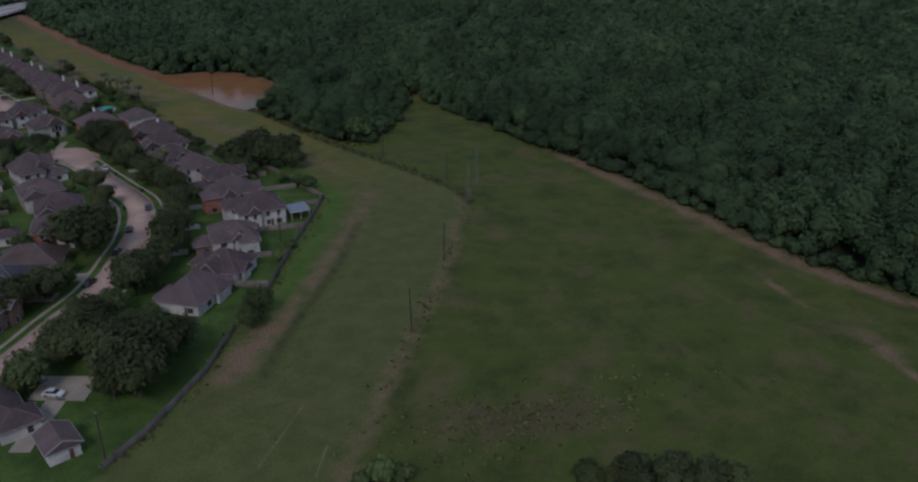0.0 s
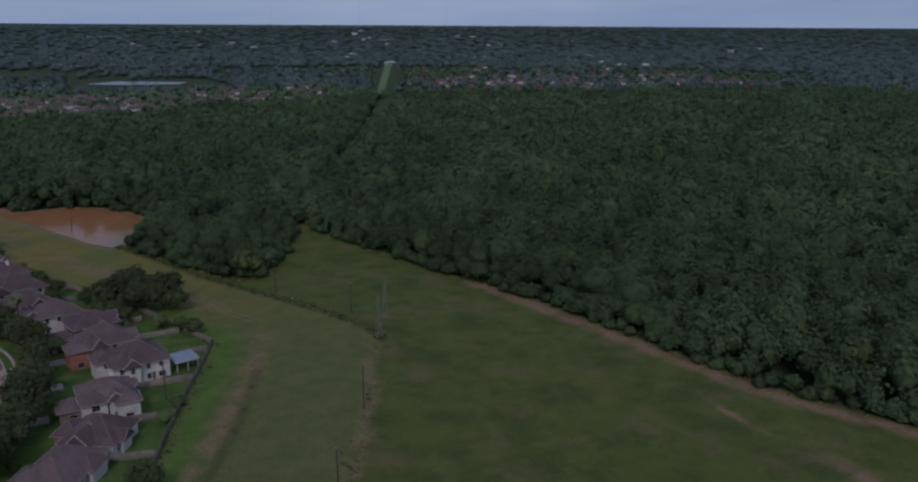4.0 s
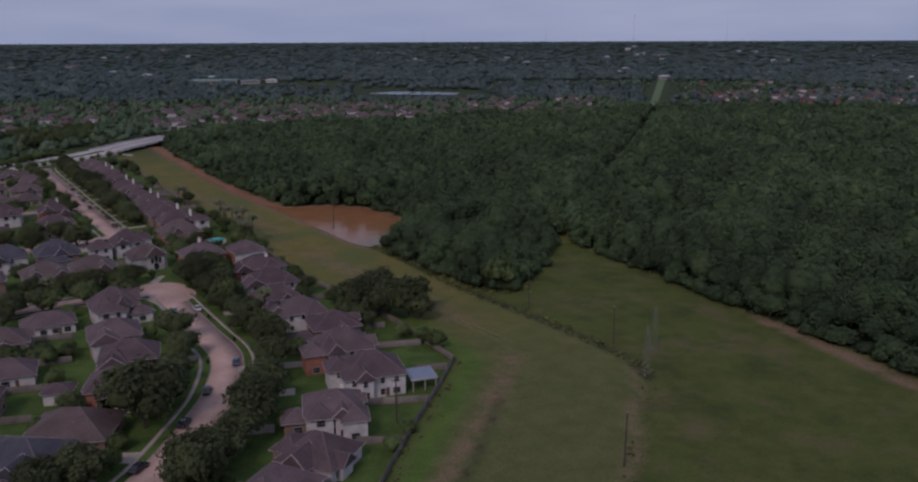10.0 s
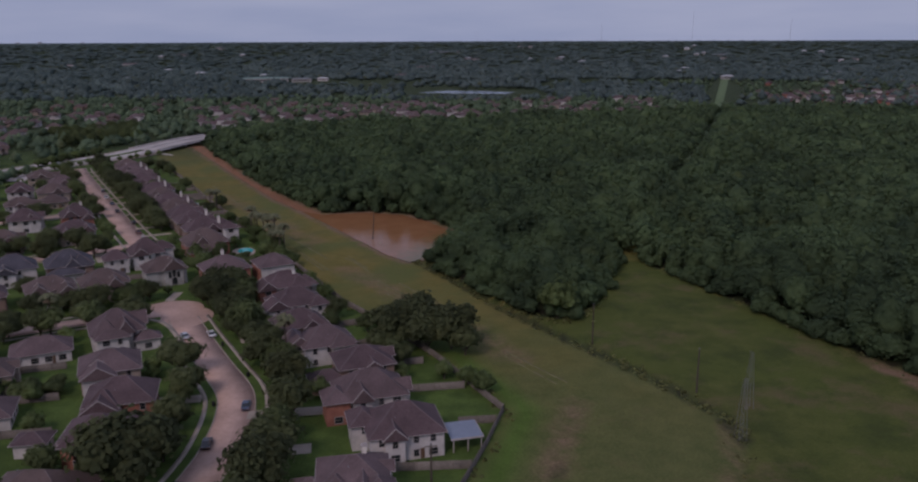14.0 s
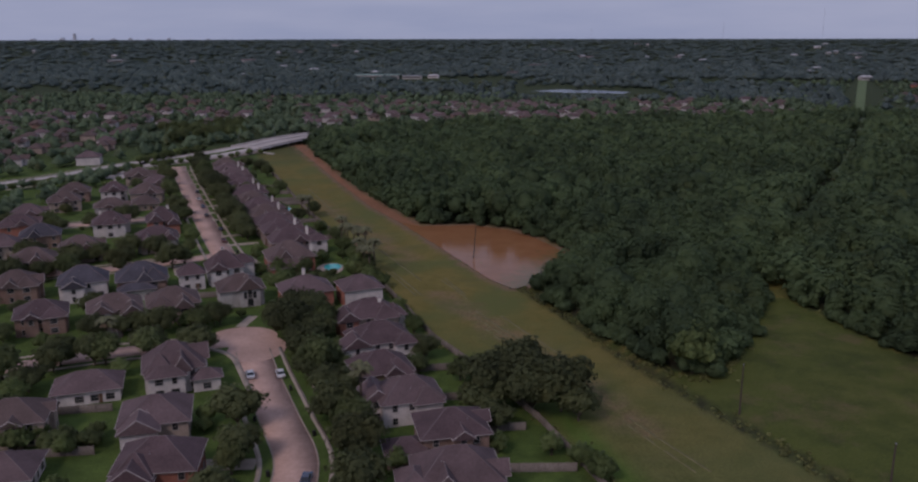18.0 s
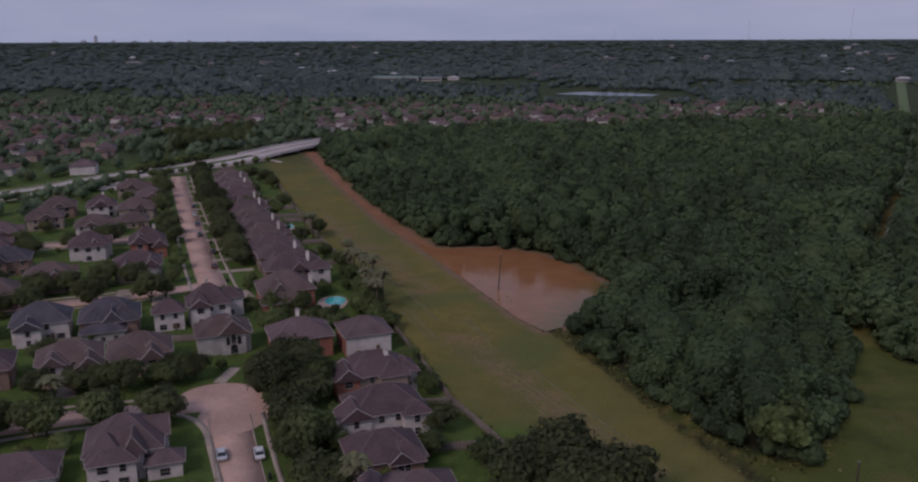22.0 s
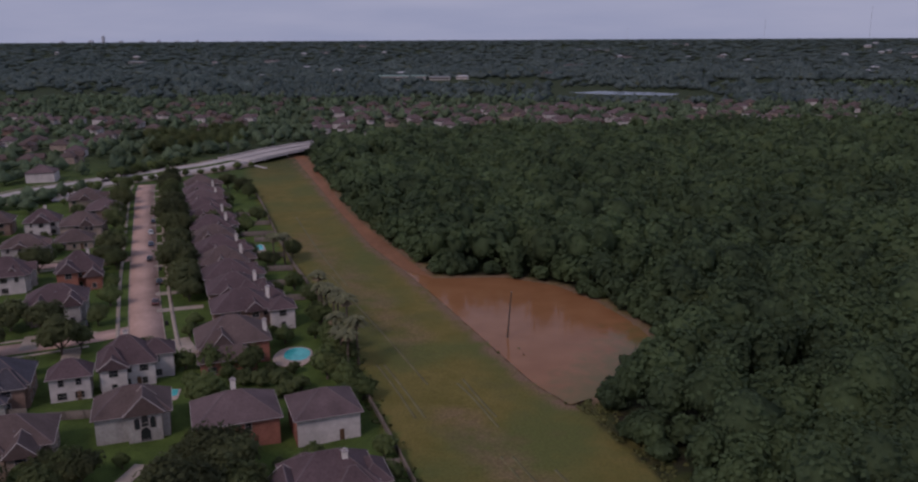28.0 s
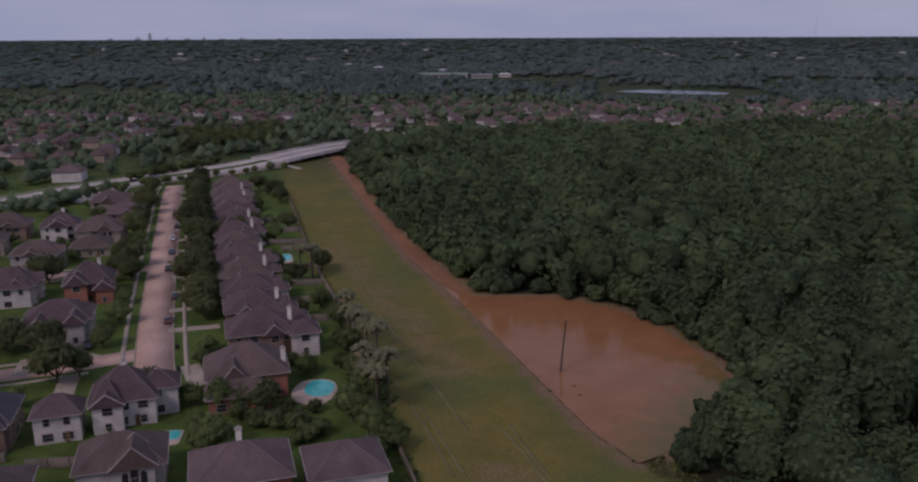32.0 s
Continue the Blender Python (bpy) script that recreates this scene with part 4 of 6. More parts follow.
def window(parent, x, y, z, yaw, w=1.1, h=1.5):
    key = (w, h)
    if key not in WINDOW_DATA:
        frame_bm = boxes((-w / 2 - 0.12, w / 2 + 0.12, -0.07, 0.02, h / 2, h / 2 + 0.12), (-w / 2 - 0.12, w / 2 + 0.12, -0.1, 0.02, -h / 2 - 0.12, -h / 2),
                         (-w / 2 - 0.12, -w / 2, -0.07, 0.02, -h / 2, h / 2), (w / 2, w / 2 + 0.12, -0.07, 0.02, -h / 2, h / 2), (-w / 2, w / 2, -0.06, 0.02, -0.03, 0.03))
        WINDOW_DATA[key] = (bm_mesh("window", frame_bm), bm_mesh("pane", boxes((-w / 2, w / 2, -0.035, -0.01, -h / 2, h / 2))))
    f, g = WINDOW_DATA[key]
    win = obj("window", f, M_TRIM, parent, at=(x, y, z), yaw=yaw)
    obj("pane", g, M_GLASS, win)


def block(home, cx, cy, w, d, eave, apex, kind, wall, roof, windows="swe", step=3.4, storeys=2, main=False):
    """Walls, roof, trim and windows of one block of a house."""
    bm = boxes((cx - w / 2, cx + w / 2, cy - d / 2, cy + d / 2, -0.2, eave - 0.02))
    over = 0.7
    if kind.startswith("gable"):
        rise = (apex - eave) * 0.93
        if kind == "gable_y":
            for s in (-1, 1):
                y = cy + s * (d / 2 - 0.12)
                tri = [(cx - w / 2, eave - 0.02), (cx + w / 2, eave - 0.02), (cx, eave + rise)]
                v = [bm.verts.new((px, y + q, pz)) for q in (-0.12, 0.12) for px, pz in tri]
                for f in ((0, 1, 2), (5, 4, 3), (0, 3, 4, 1), (1, 4, 5, 2), (2, 5, 3, 0)):
                    bm.faces.new([v[i] for i in f])
        else:
            for s in (-1, 1):
                x = cx + s * (w / 2 - 0.12)
                tri = [(cy - d / 2, eave - 0.02), (cy + d / 2, eave - 0.02), (cy, eave + rise)]
                v = [bm.verts.new((x + q, py, pz)) for q in (-0.12, 0.12) for py, pz in tri]
                for f in ((0, 1, 2), (5, 4, 3), (0, 3, 4, 1), (1, 4, 5, 2), (2, 5, 3, 0)):
                    bm.faces.new([v[i] for i in f])
    part("wall", bm, M_WALL[wall], home, "" if main else wall + " side wing wall")
    bm, edges = roof_shape(w, d, eave + 0.12, apex, kind, over)
    bmesh.ops.translate(bm, verts=bm.verts, vec=(cx, cy, 0))
    r = part("roof", bm, roof, home, "shingled hip roof" if kind == "hip" else "shingled gable roof")
    bm = bmesh.new()
    for a, b in edges:
        bar(bm, (a[0] + cx, a[1] + cy, a[2] + 0.03), (b[0] + cx, b[1] + cy, b[2] + 0.03), 0.3, 0.05)
    part("ridge_cap", bm, M_CAP, r)
    x, y = w / 2 + over + 0.02, d / 2 + over + 0.02
    z = eave
    sides = [(cx - x - 0.08, cx + x + 0.08, cy - y - 0.08, cy - y, z, z + 0.12), (cx - x - 0.08, cx + x + 0.08, cy + y, cy + y + 0.08, z, z + 0.12),
             (cx - x - 0.08, cx - x, cy - y, cy + y, z, z + 0.12), (cx + x, cx + x + 0.08, cy - y, cy + y, z, z + 0.12)]
    part("gutter", boxes(*(sides[2:] if kind == "gable_y" else sides[:2] if kind == "gable_x" else sides)), M_TRIM, r, "pale gutter along the eaves")
    if kind.startswith("gable"):
        for s in (-1, 1):
            bm = bmesh.new()
            for q in (-1, 1):
                foot, tip = ((cx + q * x, cy + s * y, eave + 0.14), (cx, cy + s * y, apex + 0.06)) if kind == "gable_y" else ((cx + s * x, cy + q * y, eave + 0.14), (cx + s * x, cy, apex + 0.06))
                bar(bm, foot, tip, 0.16, 0.1)
            part("bargeboard", bm, M_TRIM, r, "pale board along the gable edge")
    levels = [1.3] if storeys == 1 else [1.2, eave - 1.0]
    for side in windows:
        run = w if side in "sn" else d
        k = max(int((run - 1.5) / step), 1)
        for i in range(k):
            q = (i + 0.5) / k * (run - 1.2) - (run - 1.2) / 2
            for z in levels:
                if rng.random() < 0.82:
                    size = (1.2, 1.35) if rng.random() < 0.6 else (2.0, 1.35)
                    if side == "s":
                        window(home, cx + q, cy - d / 2 - 0.02, z, 0, *size)
                    elif side == "n":
                        window(home, cx + q, cy + d / 2 + 0.02, z, math.pi, *size)
                    elif side == "e":
                        window(home, cx + w / 2 + 0.02, cy + q, z, math.pi / 2, *size)
                    else:
                        window(home, cx - w / 2 - 0.02, cy + q, z, -math.pi / 2, *size)


def chimney(home, x, y, top, w=1.05):
    top -= 1.3
    c = part("chimney", boxes((x - w / 2, x + w / 2, y - 0.45, y + 0.45, 0, top)), M_CHIMNEY, home, "pale painted chimney stack")
    part("chimney_cap", boxes((x - w / 2 - 0.12, x + w / 2 + 0.12, y - 0.57, y + 0.57, top, top + 0.18), (x - 0.25, x + 0.25, y - 0.25, y + 0.25, top + 0.18, top + 0.5)), M_TRIM, c)


def arched_window(home, x, y, z, w=1.1):
    """A tall dark window with a round head and a pale surround."""
    for nm, mt, e, dep in (("window", M_TRIM, 0.14, 0.05), ("pane", M_GLASS, 0.0, 0.09)):
        r = w / 2 + e
        rim = [(-r, -1.0 - e), (r, -1.0 - e)] + [(r * math.cos(a * math.pi / 8), 0.6 + r * math.sin(a * math.pi / 8)) for a in range(9)]
        bm = bmesh.new()
        front = [bm.verts.new((x + px, y - dep, z + pz)) for px, pz in rim]
        back = [bm.verts.new((x + px, y + 0.05, z + pz)) for px, pz in rim]
        bm.faces.new(front)
        for i in range(len(rim)):
            j = (i + 1) % len(rim)
            bm.faces.new((back[i], back[j], front[j], front[i]))
        if nm == "window":
            frame_part = part(nm, bm, mt, home, "tall arched window")
        else:
            part(nm, bm, mt, frame_part)


def house(x, y, yaw, w, d, wall="white", roof=0, storeys=2, apex=9.0, label="", wings=(), stack=None, windows="swe", kind="hip", garage=None, vents=True):
    """A family house; wings are (dx, dy, w, d, eave, apex, kind, wall)."""
    home = thing("house", (x, y, 0), radians(yaw))
    home.scale = (0.84, 0.82, 1.0)
    eave = 5.0 if storeys == 2 else 2.9
    apex -= 0.1
    block(home, 0, 0, w, d, eave, apex, kind, wall, M_SHINGLE[roof], windows, storeys=storeys, main=True)
    if storeys == 2 and vents and rng.random() < 0.6:
        s = 1 if rng.random() < 0.5 else -1
        block(home, s * w * 0.24, -d * 0.36, w * 0.44, d * 0.5, eave - 0.25, apex - rng.uniform(0.9, 1.8), "hip", wall, M_SHINGLE[roof], "s", storeys=storeys)
        block(home, -s * w * 0.22, d * 0.34, w * 0.42, d * 0.5, eave - 0.3, apex - rng.uniform(1.2, 2.2), "hip", wall, M_SHINGLE[roof], "", storeys=storeys)
    if storeys == 2 and vents and not any(q[6] == "gable_y" for q in wings):
        s = 1 if rng.random() < 0.5 else -1
        block(home, s * w * rng.uniform(0.05, 0.2), -d * 0.44, w * 0.26, d * 0.34, eave, apex - rng.uniform(1.4, 2.2), "gable_y", wall, M_SHINGLE[roof], "s", storeys=storeys)
        if rng.random() < 0.6:
            block(home, w * 0.42, s * d * 0.14, w * 0.32, d * 0.3, eave, apex - rng.uniform(1.6, 2.4), "gable_x", wall, M_SHINGLE[roof], "e", storeys=storeys)
    for dx, dy, ww, wd, we, wa, wk, wm in wings:
        block(home, dx, dy, ww, wd, we, wa, wk, wm, M_SHINGLE[roof], "s" if we < 4 else "se", storeys=1 if we < 4.5 else 2)
    if stack:
        chimney(home, *stack)
    if garage:
        gx0, gy0 = garage
        g = part("garage_door", boxes((gx0 - 2.4, gx0 + 2.4, gy0 - 0.08, gy0 + 0.04, 0, 2.2)), M_GARAGE, home, "pale panelled garage door")
        part("door_panel", boxes(*[(gx0 - 2.3, gx0 + 2.3, gy0 - 0.11, gy0 - 0.08, 0.1 + k * 0.53, 0.5 + k * 0.53) for k in range(4)]), M_GARAGE, g)
    part("front_door", boxes((w * 0.2 - 0.5, w * 0.2 + 0.5, -d / 2 - 0.06, -d / 2 + 0.02, 0, 2.1)), M_DOOR, home, "dark stained front door")
    if vents:
        bm = bmesh.new()
        for k in range(3):
            vx, vy = rng.uniform(-0.25, 0.25) * w, rng.uniform(0.15, 0.3) * d * (1 if k else -1)
            z = eave + (apex - eave) * (1 - abs(vy) / (d / 2)) * 0.95
            tube(bm, [(vx, vy, z - 0.2), (vx, vy, z + 0.45)], [0.12, 0.12], 6)
        part("vent_pipe", bm, M_STEEL, home, "small metal roof vents")
    HOMES.append((x, y))
    return tagged(home, label or f"two-storey {wall} house with a shingled hip roof", "house", "houses of the suburb")


# the row with its backs to the levee, from south to north
house(-16.8, 52.8, -35, 13.8, 19.5, "white", 0, 1, 7.4, "white house under a broad grey-purple hip roof", [(-5, -4, 7, 8, 2.8, 5.2, "hip", "white"), (6, 3, 5, 7, 2.8, 5.4, "hip", "white")])
house(-7.9, 66, -33, 14.5, 14.5, "white", 1, 1, 7.6, "white house with a dark roof and front gable", [(-1, -6.6, 6, 6, 3.2, 6.4, "gable_y", "white"), (-8, 1, 6, 8, 2.8, 5.2, "hip", "brown"), (6.5, -2, 4, 5, 2.8, 5.0, "gable_x", "white")])
house(-4.4, 83.1, 0, 14, 13, "white", 0, 2, 8.6, "pale house with several roof wings and a chimney", [(5, -7, 6, 7, 4.6, 7.4, "hip", "white"), (-9, -1, 7, 7, 3.0, 5.2, "hip", "brown")], stack=(2.5, 4.0, 9.6))
R3 = house(5.5, 101.2, 6, 17, 14, "white", 1, 2, 9.8, "large white two-storey house with a covered patio", [(-9, 4, 6, 8, 5.2, 7.6, "hip", "white")])
house(-0.6, 118.6, 9, 17, 13, "white", 0, 2, 9.8, "white two-storey house with a wide grey roof", [(-9, -3, 6, 8, 5.0, 7.4, "hip", "brick")])
house(-1.7, 135.8, 12, 15, 13, "brown", 1, 2, 8.6, "house with a very dark shingled roof", [(-11, -4, 9, 7, 3.0, 5.0, "hip", "brown")])
house(-10.8, 150.2, 17, 15, 12, "white", 0, 2, 9.0, "white two-storey house with a grey-purple roof", [(-8, 2, 6, 8, 4.8, 7.2, "gable_y", "white")])
house(-18, 164.5, 20, 15, 12, "brown", 1, 2, 9.0, "brown house with a dark grey hip roof", [(-8, -3, 6, 6, 3.0, 5.4, "hip", "tan")])
house(-20.1, 183.5, 21, 17, 13, "white", 1, 2, 9.2, "white house with dark roof and gabled wings", [(-8, -4, 7, 6, 4.8, 7.4, "gable_y", "white"), (6, -6, 6, 5, 4.8, 7.0, "hip", "white")])
house(-24.3, 201.7, 21, 16, 12, "tan", 1, 2, 9.2, "tan house with a dark hip roof and chimney", [(-8, -3, 6, 7, 4.8, 7.4, "gable_y", "brick"), (8, -1, 5, 8, 4.5, 6.8, "hip", "white")], stack=(3, -1.5, 10.4))
R9 = house(-30, 226.7, 22, 13.5, 13, "white", 0, 2, 8.4, "white house with a red brick side wall and grey roof", vents=False, windows="e")
part("side_wall", boxes((-6.9, -6.752, -6.4, 6.4, 0, 4.2)), M_WALL["brick"], R9, "red brick facing wall")
house(-45.6, 224, 22, 17, 14, "brick", 0, 2, 9.0, "red brick house with a grey hip roof", stack=(0, 2, 11.4), vents=False)
house(-58.1, 262.6, 22, 18, 15, "brick", 2, 2, 10.0, "red brick house with a tall brown roof", [(-2, -10, 14, 7, 3.2, 5.6, "hip", "brick")], stack=(8.6, -2, 9.6))
house(-62.4, 284.6, 22, 17, 13, "brown", 1, 2, 9.4, "brown house with hipped dark roofs and chimney", [(11, -6, 7, 8, 5.2, 7.6, "hip", "white"), (10, 6, 6, 6, 5.0, 7.2, "hip", "brown")], stack=(8, 1, 10.0))
for k, (x, y, apex, wall, roof) in enumerate(((-69.1, 300.3, 9.2, "brown", 1), (-74.9, 314, 9.2, "tan", 1), (-81.1, 328.4, 9.4, "brown", 2), (-87.4, 344.2, 9.2, "brick", 1), (-94.2, 360, 9.0, "brown", 2),
                                              (-100.5, 375.1, 9.2, "tan", 1), (-107.3, 391.7, 9.4, "brown", 1), (-114.2, 408.4, 9.2, "tan", 1), (-121.1, 426.6, 9.2, "brown", 0), (-128.5, 444.9, 9.0, "white", 0), (-134.9, 463.4, 9.2, "tan", 2))):
    house(x, y, 22, 16, 14, wall, roof, 2, apex, f"{wall} two-storey house in the row behind the levee", [(8.5, -4 + 3 * (k % 3), 6, 7, 4.6, 6.8, "hip", "white" if k % 2 else wall)] if k != 4 else [(-6, -6, 6, 7, 4.6, 6.8, "hip", wall)], stack=(6.5, -2 + (k % 3), 10.3) if k % 3 != 1 else None)

# west of the southern street
house(-65.5, 167.2, 20, 15, 13, "white", 0, 2, 10.2, "white two-storey corner house with a tall hip roof", [(-2, -8, 9, 5, 4.8, 6.8, "hip", "white"), (8, -7, 7, 5, 3.0, 4.8, "hip", "white")])
house(-81.9, 159.6, 18, 16, 11, "white", 0, 1, 6.2, "long single-storey white house with grey roof")
house(-60.3, 141.4, 15, 15, 14, "tan", 0, 2, 8.8, "tan house with a white front gable", [(-3, -8, 8, 5, 4.8, 7.6, "gable_y", "white")])
house(-53.1, 123.1, 7, 16, 13, "brick", 1, 2, 9.2, "red brick house with a dark hip roof", [(-4, -7, 8, 5, 4.4, 7.4, "gable_y", "brick")])
house(-53.1, 106.2, 0, 14, 12, "brick", 1, 2, 8.6, "brick house with a white upper window wing", [(4, -7, 6, 5, 5.0, 7.2, "hip", "white")])
house(-66.3, 108.5, 0, 7, 6, "white", 1, 1, 4.6, "small white detached garage with a hip roof", vents=False)
house(-58.1, 87.2, -7, 20, 16, "brown", 2, 1, 7.6, "brown brick house under a very broad roof")
house(-64.2, 73.2, -17, 18, 14, "tan", 3, 2, 8.4, "tan house with a slate-blue roof", [(4, -8, 6, 5, 4.6, 7.2, "gable_y", "white")])
house(-66.2, 56.8, -28, 17, 14, "brown", 0, 2, 8.6, "brown house beside the curving street")
house(-44.9, -1.9, 21, 6.9, 8.8, "white", 0, 1, 4.8, "low white garage with a grey gable roof", kind="gable_y", vents=False, windows="w")
house(-60.5, 13, 21, 17, 21, "white", 1, 1, 7.2, "white house with a broad dark roof beside its garage", [(6, -9, 9, 8, 2.8, 5.0, "hip", "white")])
house(-81.8, 122.7, 12, 15, 12, "white", 0, 1, 6.4, "single-storey white house with a grey roof")
house(-88, 140.1, 15, 15, 12, "tan", 2, 2, 8.6)
house(-83.8, 101.7, 3, 16, 12, "brown", 1, 2, 8.8)
house(-87.9, 80.6, -9, 16, 12, "tan", 0, 2, 8.8)

# between the two streets
M1 = house(-65.4, 225.7, 22, 15, 12, "stone", 2, 2, 9.0, "pale stone house with a steep front gable", [(2.5, -4.8, 7.0, 5, 5.4, 9.0, "gable_y", "stone")], windows="we")
arched_window(M1, 0.9, -7.33, 3.6)
arched_window(M1, 2.5, -7.33, 4.0, 1.4)
arched_window(M1, 4.1, -7.33, 3.6)
arched_window(M1, 2.5, -7.33, 1.2, 2.0)
house(-81.1, 212.9, 22, 16, 13, "tan", 2, 2, 9.0, "tan brick house with a brown hip roof", [(3, -8, 5, 5, 4.8, 7.6, "gable_y", "tan")])
house(-95.5, 208, 24, 16, 12, "tan", 2, 2, 8.6, "tan brick house with two pale front gables", [(5, -8, 6, 6, 4.4, 7.2, "gable_y", "white"), (-4, -7, 5, 4, 5.2, 7.6, "gable_y", "white")])
house(-76.3, 248.5, 22, 13, 11, "white", 1, 2, 10.2, "white two-storey house with a dark turreted roof", [(7, 2, 8, 7, 5.4, 8.0, "hip", "white"), (-3, -6, 6, 4, 5.2, 7.6, "gable_y", "white")], stack=(0, 3, 11.4))
house(-84.4, 240.1, 22, 9, 7, "white", 1, 2, 8.2, "white garage wing with a dark pyramid roof", vents=False)
house(-98.8, 236.9, 22, 17, 14, "brown", 3, 2, 9.8, "brown house under a dark slate roof", [(-2, -9, 12, 6, 3.2, 5.0, "hip", "stone")])
house(-115.4, 233.4, 22, 16, 13, "white", 3, 2, 9.6, "white house with a slate-blue roof", [(-3, -8, 7, 5, 4.6, 7.0, "gable_y", "white")])
house(-121.1, 318.7, 22, 14, 13, "brick", 1, 2, 10.2, "red brick house with steep dark gables", [(-3, -7, 6, 5, 5.4, 8.4, "gable_y", "brick"), (5, -8, 5, 5, 4.0, 6.6, "gable_y", "brick")], stack=(3, 2, 11.2))
house(-112.6, 289.1, 22, 17, 13, "stone", 1, 2, 9.0, "stone house with dark roof and pale dormer gable", [(5, -8, 4.5, 5, 5.0, 7.8, "gable_y", "stone"), (-4, -7, 6, 5, 4.2, 7.0, "gable_y", "tan")])
house(-140, 313.3, 22, 15, 12, "white", 1, 2, 9.6, "white two-storey house with a long balcony", [(2, -7, 9, 4, 5.2, 7.2, "hip", "white")], stack=(-4, 2, 10.8))
house(-149.9, 379.3, 22, 17, 14, "tan", 2, 2, 9.2)
house(-166.9, 383.4, 22, 14, 12, "white", 1, 2, 9.4, "white house with a dark roof and tall chimney", [(0, -7, 7, 4, 5.2, 8.0, "gable_y", "white")], stack=(1, 3, 11.0))
house(-185.2, 382.2, 22, 16, 12, "brown", 2, 2, 9.0)
house(-152.9, 346.1, 22, 16, 12, "stone", 2, 2, 8.6)
house(-171.5, 428.4, 22, 17, 15, "tan", 2, 2, 9.0)
house(-154.3, 406.6, 22, 15, 13, "brown", 0, 2, 9.0)
house(-144.5, 362.5, 22, 14, 12, "tan", 2, 1, 6.4)
house(-134.5, 274.7, 23, 16, 13, "tan", 2, 2, 9.0)
house(-142.8, 257.6, 23, 16, 13, "brown", 2, 2, 9.0)
house(-157.9, 293, 23, 16, 13, "brown", 3, 2, 9.2)
house(-164.2, 276.6, 23, 15, 12, "tan", 0, 2, 9.0)
house(-175.1, 310.7, 23, 16, 12, "brick", 1, 2, 9.0)
house(-179.7, 359.5, 22, 16, 12, "tan", 2, 2, 9.0)
house(-181.7, 331.1, 23, 15, 12, "tan", 0, 2, 9.0)
house(-113.1, 202.5, 24, 15, 12, "brown", 1, 2, 8.6)
house(-134.2, 230, 23, 15, 12, "brown", 2, 2, 9.0)

# garden trees wherever the plots leave room
homes = np.array(HOMES)
routes = [ROUTE_A, ROUTE_B, *SIDE_STREETS, MAIN_ROAD]
gen = np.random.default_rng(77)
set_trees = tries = 0
planted = np.array([(-500, -335)])
while set_trees < 250 and tries < 30000:
    tries += 1
    x, y = gen.uniform(-190, 10), gen.uniform(20, 470)
    edge_x = float(np.interp(y, [p[1] for p in LEVEE[::-1]], [p[0] for p in LEVEE[::-1]]))
    if x > edge_x - 6 or np.min(np.hypot(homes[:, 0] - x, homes[:, 1] - y)) < 7.8 or min(float(seg_dist(np.array(x), np.array(y), r)) for r in routes) < 8.0 or np.min(np.hypot(*(planted - (x, y)).T)) < 3.6:
        continue
    if math.dist((x, y), (-43.5, 263.4)) < 8 or (-50 < x < -31 and 237 < y < 263) or math.dist((x, y), (-80.5, 361.4)) < 9 or math.dist((x, y), (-66, 241.9)) < 9:
        continue
    plant(int(gen.choice([0, 1, 2, 2, 2, 4])), x, y, gen.uniform(0.5, 0.85), "garden trees")
    planted = np.vstack([planted, (x, y)])
    set_trees += 1

# ---- main road and bridge ----
CURVE_M = smooth_line(MAIN_ROAD, 12)


def deck_z(x, y):
    return 0.06 + 3.1 * float(np.exp(-((y - 596) / 64) ** 2))


ramp_a = [p for p in CURVE_M if p[1] < 557]
span_b = [p for p in CURVE_M if 554 < p[1] < 646]
ramp_c = [p for p in CURVE_M if p[1] > 643]
for line in (ramp_a, ramp_c):
    for lo, hi in ((-11.5, -2.5), (2.5, 11.5)):
        tagged(ribbon("main_road", line, lo, hi, -0.3, deck_z, M_MAJOR), "pale concrete carriageway of the main road", "road", kind="structure")
    tagged(ribbon("median", line, -2.4, 2.4, -0.3, lambda x, y: deck_z(x, y) + 0.12, m_ground), "grass strip between the carriageways", "median", kind="structure")
    for lo, hi in ((-16, -14.4), (14.4, 16)):
        tagged(ribbon("sidewalk", line, lo, hi, -0.3, lambda x, y: max(deck_z(x, y) - 0.3, 0.08), M_WALK), "sidewalk beside the main road", "sidewalk", kind="structure")
bridge = thing("road_bridge", (0, 0, 0))
ribbon("deck", span_b, -12.5, 12.5, lambda x, y: deck_z(x, y) - 0.9, deck_z, M_MAJOR, bridge)
for s in (-12.4, -0.2, 12.0):
    ribbon("barrier", span_b, s, s + 0.4, lambda x, y: deck_z(x, y) + 0.002, lambda x, y: deck_z(x, y) + 0.85, M_MAJOR, bridge)
for k in (4, 9, 14, 19):
    p = span_b[min(k, len(span_b) - 2)]
    for s in (-8, 0, 8):
        q = offset_line(span_b, s)[min(k, len(span_b) - 2)]
        bm = bmesh.new()
        tube(bm, [(q[0], q[1], -1.5), (q[0], q[1], deck_z(*p) - 0.9)], [0.5, 0.5], 10)
        part("pier", bm, M_MAJOR, bridge, "round concrete pier")
tagged(bridge, "low concrete road bridge over the flooded channel", "bridge")
